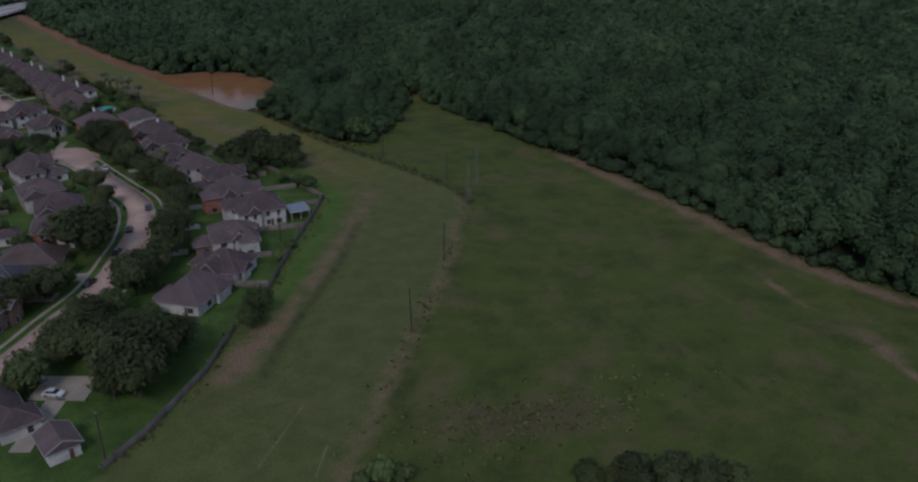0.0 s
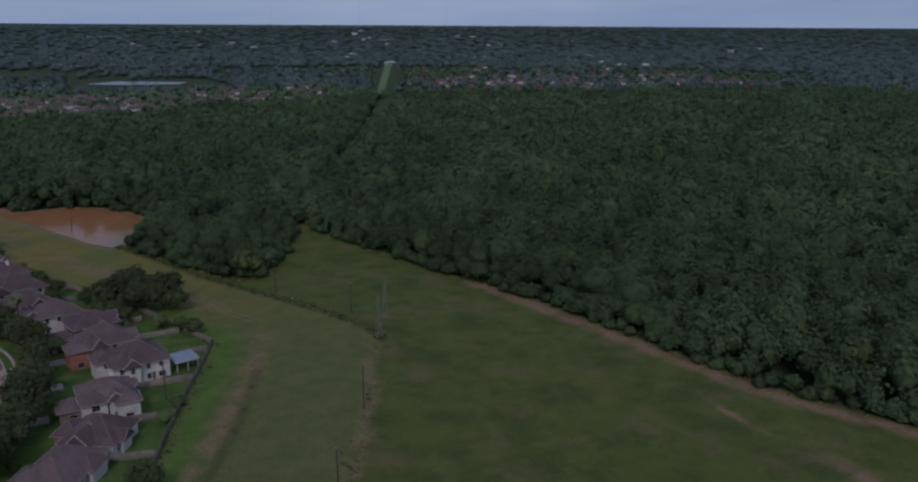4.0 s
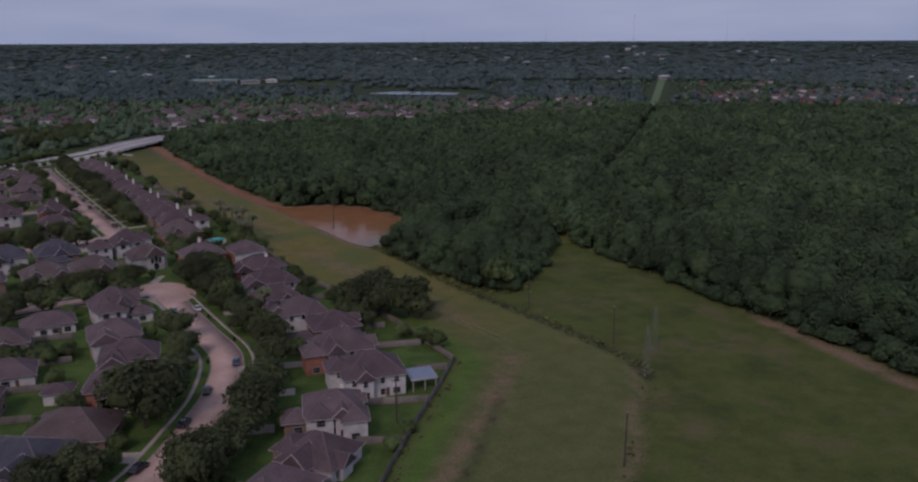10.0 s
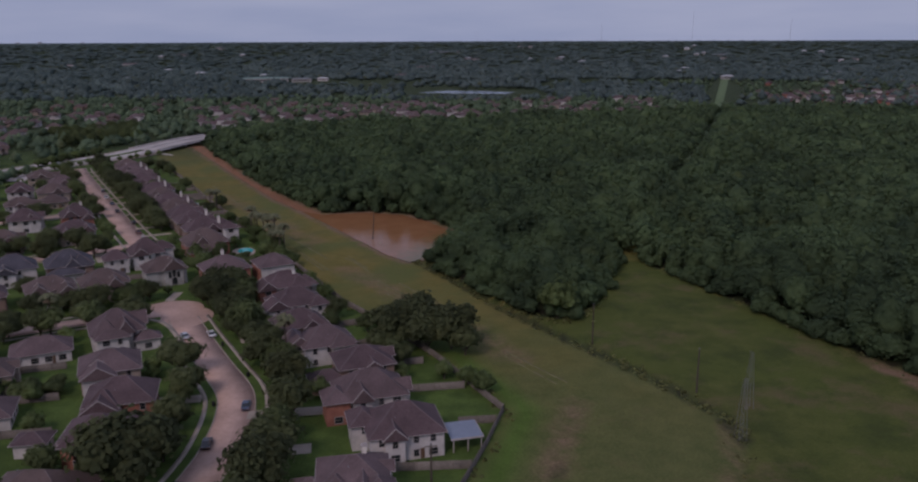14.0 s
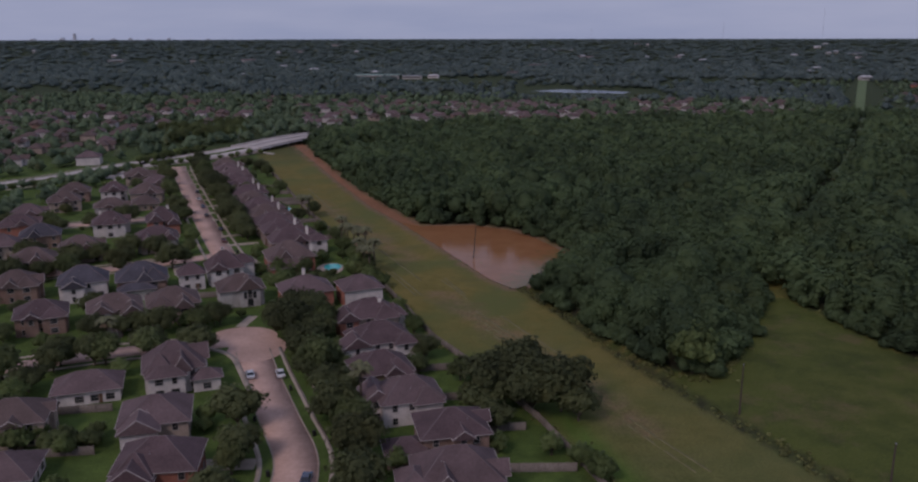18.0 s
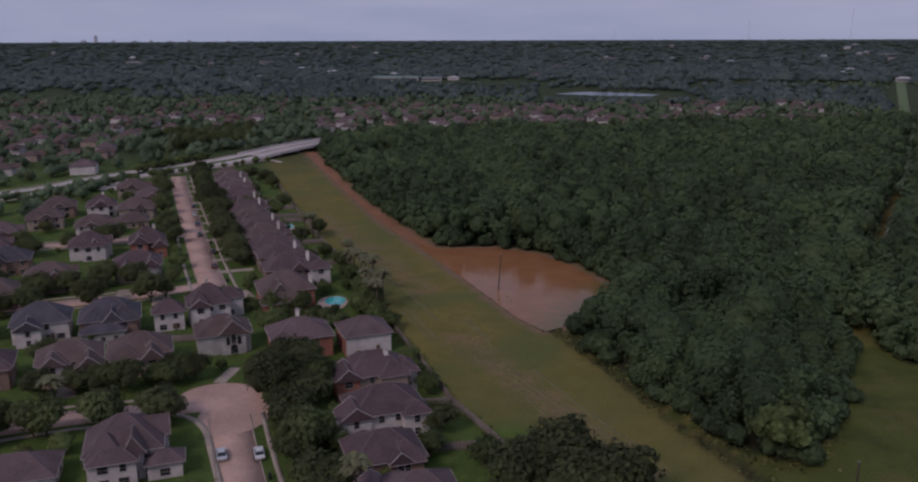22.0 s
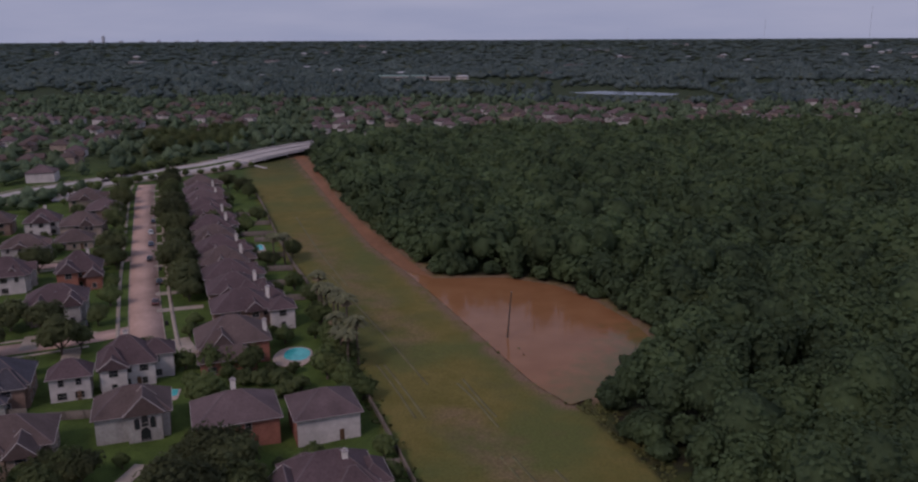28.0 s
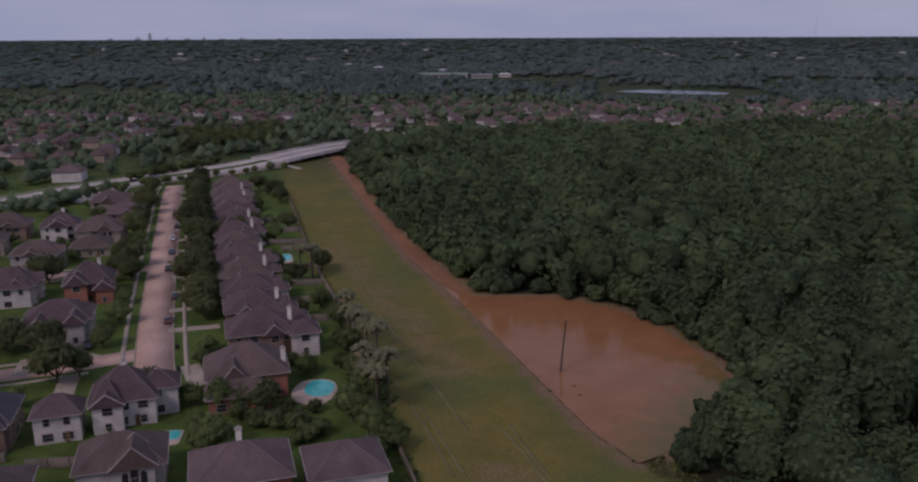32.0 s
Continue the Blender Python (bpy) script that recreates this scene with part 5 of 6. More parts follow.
for k in (2, 12):
    q = offset_line(span_b, 12.2)[min(k, len(span_b) - 1)]
    lamp = thing("street_lamp", (q[0], q[1], 0))
    bm = bmesh.new()
    tube(bm, [(0, 0, 0), (0, 0, 11)], [0.14, 0.09], 6)
    part("pole", bm, M_STEEL, lamp)
    bm = bmesh.new()
    tube(bm, [(0, 0, 10.9), (-1.5, -0.6, 11.4)], [0.06, 0.05], 5)
    box(bm, -2.1, -1.4, -0.85, -0.5, 11.3, 11.48)
    part("lamp_arm", bm, M_STEEL, lamp)
    tagged(lamp, "tall grey steel lamp post on the bridge", "street lamp")
tagged(obj("drain_chute", bm_mesh("drain_chute", boxes((-1.2, 1.2, -7.5, 7.5, -0.4, 0.25))), M_MAJOR, at=(-129.7, 544.9, 0), yaw=radians(44)), "pale concrete drain chute beside the bridge", "chute", kind="structure")

# ---- driveways, patio, pools ----
def pad(name, x, y, w, d, yaw, mat, label, z=0.07):
    return tagged(obj(name, bm_mesh(name, boxes((-w / 2, w / 2, -d / 2, d / 2, -0.2, z))), mat, at=(x, y, 0), yaw=radians(yaw)), label, "paving", kind="structure")


for x, y, w, d, yaw in ((-19.9, 151.2, 4.5, 13.6, -79), (-27, 166.8, 4, 13.7, -78), (-59.2, 208.1, 2.8, 9, -8), (-18.7, 119.4, 16.1, 4, 1), (-19.6, 102.4, 14.1, 4, 1), (-44, 129.3, 12.1, 4, 2), (-47.4, 77, 8.1, 4.5, -10), (-54, 67.2, 7, 5, -16),
                        (-71.4, 268, 4, 11.9, 31), (-105.3, 281.6, 5, 11.8, 29), (-103.2, 277.4, 13.4, 4, -21), (-94.8, 259.6, 4, 11.5, 22), (-92.4, 199, 4, 8.6, 21), (-109.3, 269.2, 4, 10, 21), (-22.6, 84, 11.1, 4, -0), (-45.5, 20.5, 12, 9, -20), (-49.5, 8.5, 4.2, 17, -18)):
    pad("driveway", x, y, w, d, yaw, M_WALK, "pale concrete driveway to a house")
for k in range(13):
    y = 295.5 + k * 14.63
    x = -76.7 - (y - 295.5) * 0.414
    pad("driveway", x - 6, y, 12, 3.0, 21, M_WALK, "pale concrete driveway to a house")
M_DECK = surface("pool_deck", (0.36, 0.27, 0.22), (0.46, 0.36, 0.3), 1.5, 0.9, 0.2)
for x, y, w, d, yaw, lab in ((-43.5, 263.4, 5.6, 8, 24, "turquoise kidney-shaped swimming pool with tan deck"), (-81.0, 361.1, 6.4, 7.6, 21, "turquoise rectangular swimming pool with pale edge"), (-66.5, 241.2, 6.5, 3.4, 12, "small turquoise swimming pool behind a house")):
    pool = thing("swimming_pool", (x, y, 0), radians(yaw))
    bm = bmesh.new()
    n = 28
    wob = 0.16 if x > -50 else 0.0
    rim = [((w / 2) * math.copysign(abs(math.cos(a)) ** (0.9 if wob else 0.25), math.cos(a)) * (1 + wob * math.sin(2 * a + 0.6)), (d / 2) * math.copysign(abs(math.sin(a)) ** (0.9 if wob else 0.25), math.sin(a))) for a in (k * math.tau / n for k in range(n))]
    for scale, z, nm, mt, off in ((1.0, 0.13, "water", M_POOL, 0), (1.14, 0.11, "coping", M_TRIM, 0), (1.5, 0.08, "deck", M_DECK, -1.2)):
        bm = bmesh.new()
        top = [bm.verts.new((px * scale + (off if scale > 1.2 else 0), py * scale + off, z)) for px, py in rim]
        low = [bm.verts.new((v.co.x, v.co.y, -0.2)) for v in top]
        bm.faces.new(top)
        for i in range(n):
            bm.faces.new((low[i], low[(i + 1) % n], top[(i + 1) % n], top[i]))
        part(nm, bm, mt, pool, "clear turquoise water" if nm == "water" else "")
    tagged(pool, lab, "pool")
patio = thing("patio_cover", (17.6, 100.4, 0), radians(6))
M_PANEL = surface("blue_grey_panel", (0.15, 0.17, 0.22), (0.2, 0.225, 0.28), 2, 0.35, 0.05)
part("roof_panel", boxes((-3.4, 3.0, -3.6, 3.6, 3.0, 3.12)), M_PANEL, patio, "flat blue-grey roof panel")
part("fascia", boxes((-3.5, 3.1, -3.75, -3.6, 2.8, 3.15), (3.0, 3.15, -3.6, 3.6, 2.8, 3.15)), M_TRIM, patio, "white edge board")
for px in (-2.9, 0, 2.7):
    part("post", boxes((px - 0.1, px + 0.1, -3.45, -3.25, 0, 3.0)), M_TRIM, patio)
tagged(patio, "white-edged covered patio behind the large house", "patio cover")

# ---- fences ----
grid = [(k * 0.075 - 1.5, -0.02 if (k // 2) % 2 else 0.02) for k in range(41)]
pv = [(x, y + s, z) for s in (-0.015, 0.015) for z in (0.05, 1.85) for x, y in grid]
pf = [(k, k + 1, 42 + k, 41 + k) for k in range(40)] + [(82 + k + 1, 82 + k, 123 + k, 124 + k) for k in range(40)] + [(41 + k, 42 + k, 124 + k, 123 + k) for k in range(40)]
PANEL = mesh_np("fence_panel", pv, np.array(pf))
POST = bm_mesh("post", boxes((-0.06, 0.06, -0.06, 0.06, -0.3, 2.0)))


def fence(line, label="weathered brown wooden board fence"):
    for a, b in zip(line, line[1:]):
        length = math.dist(a, b)
        k = max(int(length / 3), 1)
        yaw = math.atan2(b[1] - a[1], b[0] - a[0])
        f = thing("fence", (*a, 0), yaw)
        for i in range(k):
            p = obj("fence_panel", PANEL, M_FENCE, f, at=((i + 0.5) * length / k, 0, 0))
            p.scale = (length / k / 3, 1, 1)
            obj("post", POST, M_FENCE, f, at=(i * length / k, 0.05, 0))
        tagged(f, label, "fence", "garden fences")


fence([(-111.3, 468.4), (-96.6, 431.2), (-77.1, 377.3), (-62, 338.2), (-45.4, 300.6), (-32.5, 269.6)])
fence([(-24.7, 242), (-16.9, 221.8), (-6.7, 193.7), (3, 175.8), (16.3, 146.9), (28, 113.2), (21.6, 97.9), (14.1, 81.9), (5.2, 60.8), (-3.1, 40.3)])
fence([(-8.9, 34.2), (-16.9, 16.5), (-29.1, -1.7), (-37.2, -10.8)])
for x, y, yaw, length in ((-14.4, 212.7, 190, 11.8), (-7.2, 193, 189, 11.8), (-1, 173.9, 189, 11.8), (6.2, 158.1, 188, 9.8), (13.3, 142.8, 184, 9.9), (21.4, 126.6, 181, 14), (25.5, 108.4, 179, 8), (17.6, 90.3, 176, 14.1), (9.7, 71.3, 170, 10.1),
                          (1.7, 53.8, 165, 10.1), (-48.5, 304, 191, 9.9), (-54.7, 318.4, 191, 11.9), (-60.9, 333.4, 191, 11.9), (-67.2, 349.2, 191, 11.9), (-71.5, 371.9, 191, 11.9), (-78.7, 380.1, 191, 12), (-85, 397.3, 190, 12), (-91.3, 413.9, 190, 12),
                          (-69.5, 133.1, 187, 24.5), (-65.3, 115.5, 183, 22.5), (-69.4, 98, 181, 22.6), (-73.7, 151.9, 190, 20.2), (-88.4, 230.1, 190, 20.3), (-70, 230.9, 191, 14)):
    a = radians(yaw)
    fence([(x, y), (x + length * math.cos(a), y + length * math.sin(a))])

# ---- poles ----
def utility_pole(x, y, height=11.5, lean=(0, 0), arm=False, label="dark weathered wooden utility pole standing in the grass"):
    pole = thing("utility_pole", (x, y, float(ground_z(np.array(x), np.array(y)))))
    bm = bmesh.new()
    tube(bm, [(0, 0, -0.5), (lean[0] / 2, lean[1] / 2, height / 2), (*lean, height)], [0.22, 0.19, 0.14], 8)
    part("shaft", bm, M_WOODPOLE, pole)
    if arm:
        part("crossarm", boxes((lean[0] - 1.1, lean[0] + 1.1, lean[1] - 0.06, lean[1] + 0.06, height - 0.7, height - 0.55)), M_WOODPOLE, pole)
    part("pole_cap", boxes((lean[0] - 0.16, lean[0] + 0.16, lean[1] - 0.16, lean[1] + 0.16, height, height + 0.08)), M_STEEL, pole)
    tagged(pole, label, "pole", "utility poles")


utility_pole(5, 275.9, 11.8, (0.9, 0.2), label="leaning dark wooden pole standing in flood water")
utility_pole(58.8, 150.1, 11.0)
utility_pole(73.5, 117.2, 10.5)
utility_pole(50.8, 54, 11.5, (0.2, 0))
utility_pole(30.7, 19, 12.0, (-0.3, 0))
utility_pole(9.2, 81.5, 10.5, arm=True, label="thin utility pole behind the gardens")
utility_pole(-36.7, -8.4, 11, arm=True, label="grey utility pole behind the gardens")
for x, y in ((73.2, 94.8), (81.2, 107.9)):
    mast = thing("lattice_mast", (x, y, 0))
    hh = 13.0
    for sx, sy in ((-1, -1), (1, -1), (1, 1), (-1, 1)):
        bm = bmesh.new()
        tube(bm, [(sx * 0.9, sy * 0.9, -0.2), (sx * 0.25, sy * 0.25, hh)], [0.05, 0.04], 4)
        part("leg", bm, M_STEEL, mast)
    for k in range(8):
        bm = bmesh.new()
        z0, z1 = hh * k / 8, hh * (k + 1) / 8
        e0, e1 = 0.9 - 0.65 * k / 8, 0.9 - 0.65 * (k + 1) / 8
        tube(bm, [(-e0, -e0, z0), (e1, -e1, z1)], [0.025, 0.025], 4)
        tube(bm, [(e0, e0, z0), (-e1, e1, z1)], [0.025, 0.025], 4)
        part("brace", bm, M_STEEL, mast)
    tagged(mast, "thin grey lattice mast in the meadow", "mast")

# ---- cars ----
def car(x, y, yaw, paint, label):
    c = thing("car", (x, y, 0.06), radians(yaw))
    m = surface(paint[0] + "_car_paint", tuple(q * 0.9 for q in paint[1]), paint[1], 3, 0.25, 0, spec=0.6)
    bm = bmesh.new()
    prof = [(-2.25, 0.35), (-2.3, 0.75), (-1.9, 0.9), (-1.2, 0.95), (1.0, 0.95), (2.0, 0.85), (2.3, 0.65), (2.25, 0.35)]
    rings = []
    for s, sx in ((-0.9, 0.97), (-0.75, 1.0), (0.75, 1.0), (0.9, 0.97)):
        rings.append([bm.verts.new((s, px * sx, pz)) for px, pz in prof])
    for u, w in zip(rings, rings[1:]):
        for i in range(len(prof)):
            j = (i + 1) % len(prof)
            bm.faces.new((u[i], u[j], w[j], w[i]))
    bm.faces.new(rings[0])
    bm.faces.new(rings[-1][::-1])
    body = part("body", bm, m, c, paint[0] + " painted body")
    bm = bmesh.new()
    v = [bm.verts.new(p) for p in ((-0.8, -1.6, 0.94), (0.8, -1.6, 0.94), (0.8, 1.1, 0.94), (-0.8, 1.1, 0.94), (-0.62, -1.0, 1.4), (0.62, -1.0, 1.4), (0.62, 0.35, 1.42), (-0.62, 0.35, 1.42))]
    for f in ((4, 5, 6, 7), (0, 1, 5, 4), (1, 2, 6, 5), (2, 3, 7, 6), (3, 0, 4, 7)):
        bm.faces.new([v[i] for i in f])
    part("cabin_glass", bm, M_GLASS, c, "dark glazed cabin")
    part("cabin_roof", boxes((-0.62, 0.62, -1.0, 0.35, 1.41, 1.47)), m, c)
    for sx in (-0.82, 0.82):
        for sy in (-1.4, 1.4):
            bm = bmesh.new()
            tube(bm, [(sx - 0.1, sy, 0.32), (sx + 0.1, sy, 0.32)], [0.33, 0.33], 12)
            w = part("wheel", bm, M_TYRE, c)
            bm = bmesh.new()
            q = math.copysign(0.12, sx)
            tube(bm, [(sx + q * 0.6, sy, 0.32), (sx + q, sy, 0.32)], [0.2, 0.19], 10)
            part("rim", bm, M_STEEL, w)
    for sx in (-0.6, 0.6):
        part("headlight", boxes((sx - 0.2, sx + 0.2, 2.2, 2.3, 0.6, 0.75)), M_TRIM, c)
        part("tail_light", boxes((sx - 0.2, sx + 0.2, -2.32, -2.24, 0.62, 0.76)), M_WALL["brick"], c)
    tagged(c, label, "car", "parked cars")


SILVER, BLACK, BLUE, WHITE, RED = ("silver", (0.45, 0.47, 0.5)), ("black", (0.03, 0.03, 0.035)), ("blue", (0.06, 0.08, 0.13)), ("white", (0.65, 0.65, 0.66)), ("maroon", (0.12, 0.04, 0.035))
for x, y, yaw, paint, lab in ((-48.9, 169.9, 20, SILVER, "silver car parked on the street"), (-42, 170.5, 20, WHITE, "white car parked at the kerb"), (-27.4, 123.2, 0, BLUE, "dark blue car parked at the kerb"),
                              (-33.2, 106.4, 0, BLACK, "black car parked at the kerb"), (-36.4, 89.5, -17, BLACK, "black car parked beneath the street trees"), (-42.8, 71.2, -28, BLACK, "black car parked at the kerb"),
                              (-51.7, 25.9, -125, SILVER, "silver car parked on a driveway"), (-47.5, 18.3, -118, WHITE, "white car parked on a driveway"), (-102.2, 281.6, 29, BLACK, "black car on a driveway"),
                              (-125.8, 382.2, 22, WHITE, "white car at the kerb"), (-132.2, 400.4, 22, BLACK, "dark car at the kerb"), (-111, 344.8, 22, BLACK, "dark car at the kerb"), (-97.4, 318.7, 22, BLACK, "dark car at the kerb"),
                              (-118.4, 364.2, 22, BLUE, "dark blue car at the kerb"), (-91, 299.5, 22, RED, "maroon car at the kerb"), (-194.5, 494.2, 150, BLACK, "dark car on the main road"), (-137.3, 574.9, 150, WHITE, "white car on the bridge")):
    car(x, y, yaw, paint, lab)
KERBSIDE = [offset_line(CURVE_B, 4.9)[k] for k in (9, 15, 21)] + [offset_line(CURVE_B, -4.9)[k] for k in (12, 19)] + [offset_line(CURVE_A, 4.9)[k] for k in (17, 24, 28)]
for x, y in KERBSIDE:
    b = thing("wheelie_bin", (x, y, 0.1), rng.uniform(0, 3))
    part("bin_body", boxes((-0.28, 0.28, -0.33, 0.33, 0, 0.95)), M_TYRE, b)
    part("lid", boxes((-0.31, 0.31, -0.36, 0.36, 0.95, 1.05)), M_TYRE, b)
    tagged(b, "black plastic rubbish bin at the kerb", "bin", "rubbish bins")

# ---- palms ----
def palm(height, seed):
    gen = np.random.default_rng(seed)
    p = thing("palm_tree", (0, 0, 0))
    bm = bmesh.new()
    tube(bm, [(0, 0, -0.3), (0.15, 0.05, height * 0.5), (0.2, 0.1, height)], [0.26, 0.2, 0.18], 8)
    part("trunk", bm, M_BARK, p, "slender grey palm trunk")
    for nm, mt, lo, hi, count, ln in (("fronds", M_PALM, -0.35, 1.1, 34, 2.3), ("dry_skirt", M_DEADFROND, -1.4, -0.5, 22, 1.7)):
        vs, fs = [], []
        for k in range(count):
            a, e = gen.uniform(0, math.tau), gen.uniform(lo, hi)
            out = np.array([math.cos(a), math.sin(a), 0])
            side = np.array([-math.sin(a), math.cos(a), 0])
            o = np.array([0.2, 0.1, height])
            mid = o + out * ln * 0.6 * math.cos(e) + np.array([0, 0, ln * 0.6 * math.sin(e)])
            tip = mid + out * ln * 0.45 + np.array([0, 0, -0.35 * ln])
            w = ln * 0.22
            b0 = len(vs)
            vs += [o - side * 0.08, o + side * 0.08, mid + side * w - [0, 0, 0.2], mid + [0, 0, 0.1], mid - side * w - [0, 0, 0.2], tip]
            fs += [(b0, b0 + 1, b0 + 3), (b0 + 1, b0 + 2, b0 + 3), (b0, b0 + 3, b0 + 4), (b0 + 2, b0 + 5, b0 + 3), (b0 + 3, b0 + 5, b0 + 4)]
        obj(nm if nm != "fronds" else "frond_crown", mesh_np(nm, vs, np.array(fs)), mt, p)
    return tagged(p, "tall fan palm with a shaggy skirt of dry fronds", "palm", "garden palms")


PALMS = [palm(10.5, 1), palm(9.0, 2)]
for i, (x, y) in enumerate(((-29.8, 251.7), (-31.8, 255.8), (-28.3, 257.2), (-33.9, 262.7), (-33, 269.6), (-36.1, 275.1), (-38.2, 282), (-41.3, 288.9), (-44.3, 293), (-42.2, 285.4), (-20.4, 147.7), (-67, 335.4), (-65, 340.3), (-88.2, 185.2))):
    turn = pose(x, y, 0, 0, 0, i * 77)
    q = PALMS[i % 2] if i < 2 else copy_thing(PALMS[i % 2], turn)
    q.matrix_basis = turn
    q.scale = (1.3, 1.3, 0.9 + 0.05 * (i % 6))

# ---- far suburb ----
def far_house(wall, roof, seed):
    h = thing("far_house", (0, 0, 0))
    gen = np.random.default_rng(seed)
    w, d = gen.uniform(12, 15), gen.uniform(10, 12)
    part("wall", boxes((-w / 2, w / 2, -d / 2, d / 2, -0.5, 5), (w * 0.05, w * 0.4, -d / 2 - 3, -d / 2 + 1, -0.5, 4.6)), M_WALL[wall], h)
    bm, _ = roof_shape(w, d, 5.0, 8.4, "hip", 0.5)
    wing, _ = roof_shape(w * 0.36, 6, 4.6, 7.6, "gable_y", 0.4)
    bmesh.ops.translate(wing, verts=wing.verts, vec=(w * 0.225, -d / 2 - 1.2, 0))
    side = bpy.data.meshes.new("wing")
    wing.to_mesh(side)
    wing.free()
    bm.from_mesh(side)
    bpy.data.meshes.remove(side)
    part("roof", bm, M_SHINGLE[roof], h)
    part("window", boxes((-w * 0.3, -w * 0.15, -d / 2 - 0.08, -d / 2, 3.0, 4.4)), M_GLASS, h)
    return tagged(h, f"distant {wall} house with a shingled roof among trees", "house", "houses of the far suburb")


FAR = [far_house("white", 0, 1), far_house("tan", 2, 2), far_house("brick", 1, 3), far_house("brown", 2, 4), far_house("white", 2, 5)]
placed, first = [], set()
gen = np.random.default_rng(12)


def far_rows(x0, x1, y0, y1, turn, rows, step, kinds, gap=0.25):
    c, s = math.cos(radians(turn)), math.sin(radians(turn))
    cx, cy = (x0 + x1) / 2, (y0 + y1) / 2
    for v in np.arange(y0, y1, rows):
        for u in np.arange(x0, x1, step):
            a, b = u + gen.uniform(-2.5, 2.5) - cx, v + gen.uniform(-5, 5) - cy
            x, y = cx + a * c - b * s, cy + a * s + b * c
            px, py = np.array(x), np.array(y)
            if gen.random() < gap or inside(px, py, WOOD_WEST) or inside(px, py, WOOD_EAST) or seg_dist(px, py, MAIN_ROAD) < 27 or seg_dist(px, py, [(401.7, 815.2), (730, 1507.5)]) < 45 or inside(px, py, [(66.8, 1002.1), (271.6, 986.3), (278, 1200), (74.1, 1217.9)]):
                continue
            k = int(gen.choice(kinds))
            t = pose(x, y, 0, 0, 0, turn + gen.choice([0, 90, 180]) + gen.uniform(-6, 6))
            if k in first:
                copy_thing(FAR[k], t).scale = (0.84, 0.84, 0.84)
            else:
                first.add(k)
                FAR[k].matrix_basis = t
            placed.append((x, y))


far_rows(-528, -238, 462, 638, 14, 32, 20, [1, 1, 3, 4, 0], 0.36)
far_rows(-581, -183, 660, 837, 8, 40, 21, [1, 3, 4, 0], 0.36)
far_rows(-151, 110, 738, 908, 12, 33, 20, [0, 1, 4, 3, 0], 0.2)
far_rows(117, 371, 790, 961, 4, 40, 22, [1, 0, 4], 0.42)
far_rows(-613, -55, 875, 1050, 0, 62, 26, [1, 3, 3], 0.62)
far_rows(528, 1018, 782, 1023, -18, 44, 23, [2, 4, 4, 1, 0], 0.36)
far_rows(646, 1106, 1086, 1340, -18, 80, 32, [2, 1, 4], 0.66)
far_rows(-332, -210, 181, 445, 14, 36, 22, [1, 3, 3, 4], 0.42)

# trees among the far houses
hx, hy = np.array(placed).T
gen = np.random.default_rng(8)
n = 4300
tx, ty = gen.uniform(-640, 420, n), gen.uniform(430, 1080, n)
tx2, ty2 = gen.uniform(-380, -185, 500), gen.uniform(130, 460, 500)
tx3, ty3 = gen.uniform(440, 1150, 800), gen.uniform(740, 1370, 800)
tx, ty = np.concatenate([tx, tx2, tx3]), np.concatenate([ty, ty2, ty3])
near_house = np.min(np.hypot(tx[:, None] - hx[None], ty[:, None] - hy[None]), 1) < 9.5
bad = near_house | inside(tx, ty, WOOD_WEST) | inside(tx, ty, WOOD_EAST) | (seg_dist(tx, ty, MAIN_ROAD) < 20) | (tx > -190) & (ty < 515) & (tx < 100) | (ty > 700) & (ty < 800) & (tx > -140) & (tx < 380) & (gen.random(len(tx)) < 0.6) | inside(tx, ty, POND) | (seg_dist(tx, ty, LEVEE[:4]) < 38) | (seg_dist(tx, ty, [(401.7, 815.2), (730, 1507.5)]) < 17) | inside(tx, ty, [(66.8, 1002.1), (271.6, 986.3), (278, 1200), (74.1, 1217.9)])
tx, ty = tx[~bad], ty[~bad]
c = np.stack([tx, ty, np.full(len(tx), 3.0)], -1)
r = np.stack([gen.uniform(2.6, 5.2, len(tx)), gen.uniform(2.6, 5.2, len(tx)), gen.uniform(2.6, 4.7, len(tx))], -1)
lv, lf, cv, cf = crowns(c, r, 22, 1.3, gen, -0.5, "tiny")
tagged(obj("suburb_trees", leaf_mesh("suburb_trees", lv, lf), leafy("suburb_leaves", (0.052, 0.076, 0.048), (0.092, 0.126, 0.074))), "green trees crowded between the far houses", "trees", kind="stuff")
tagged(obj("suburb_trees_understorey", leaf_mesh("suburb_trees_understorey", cv, cf), bpy.data.materials["suburb_leaves"]), "dark inner mass of the suburb trees", "trees", kind="stuff")

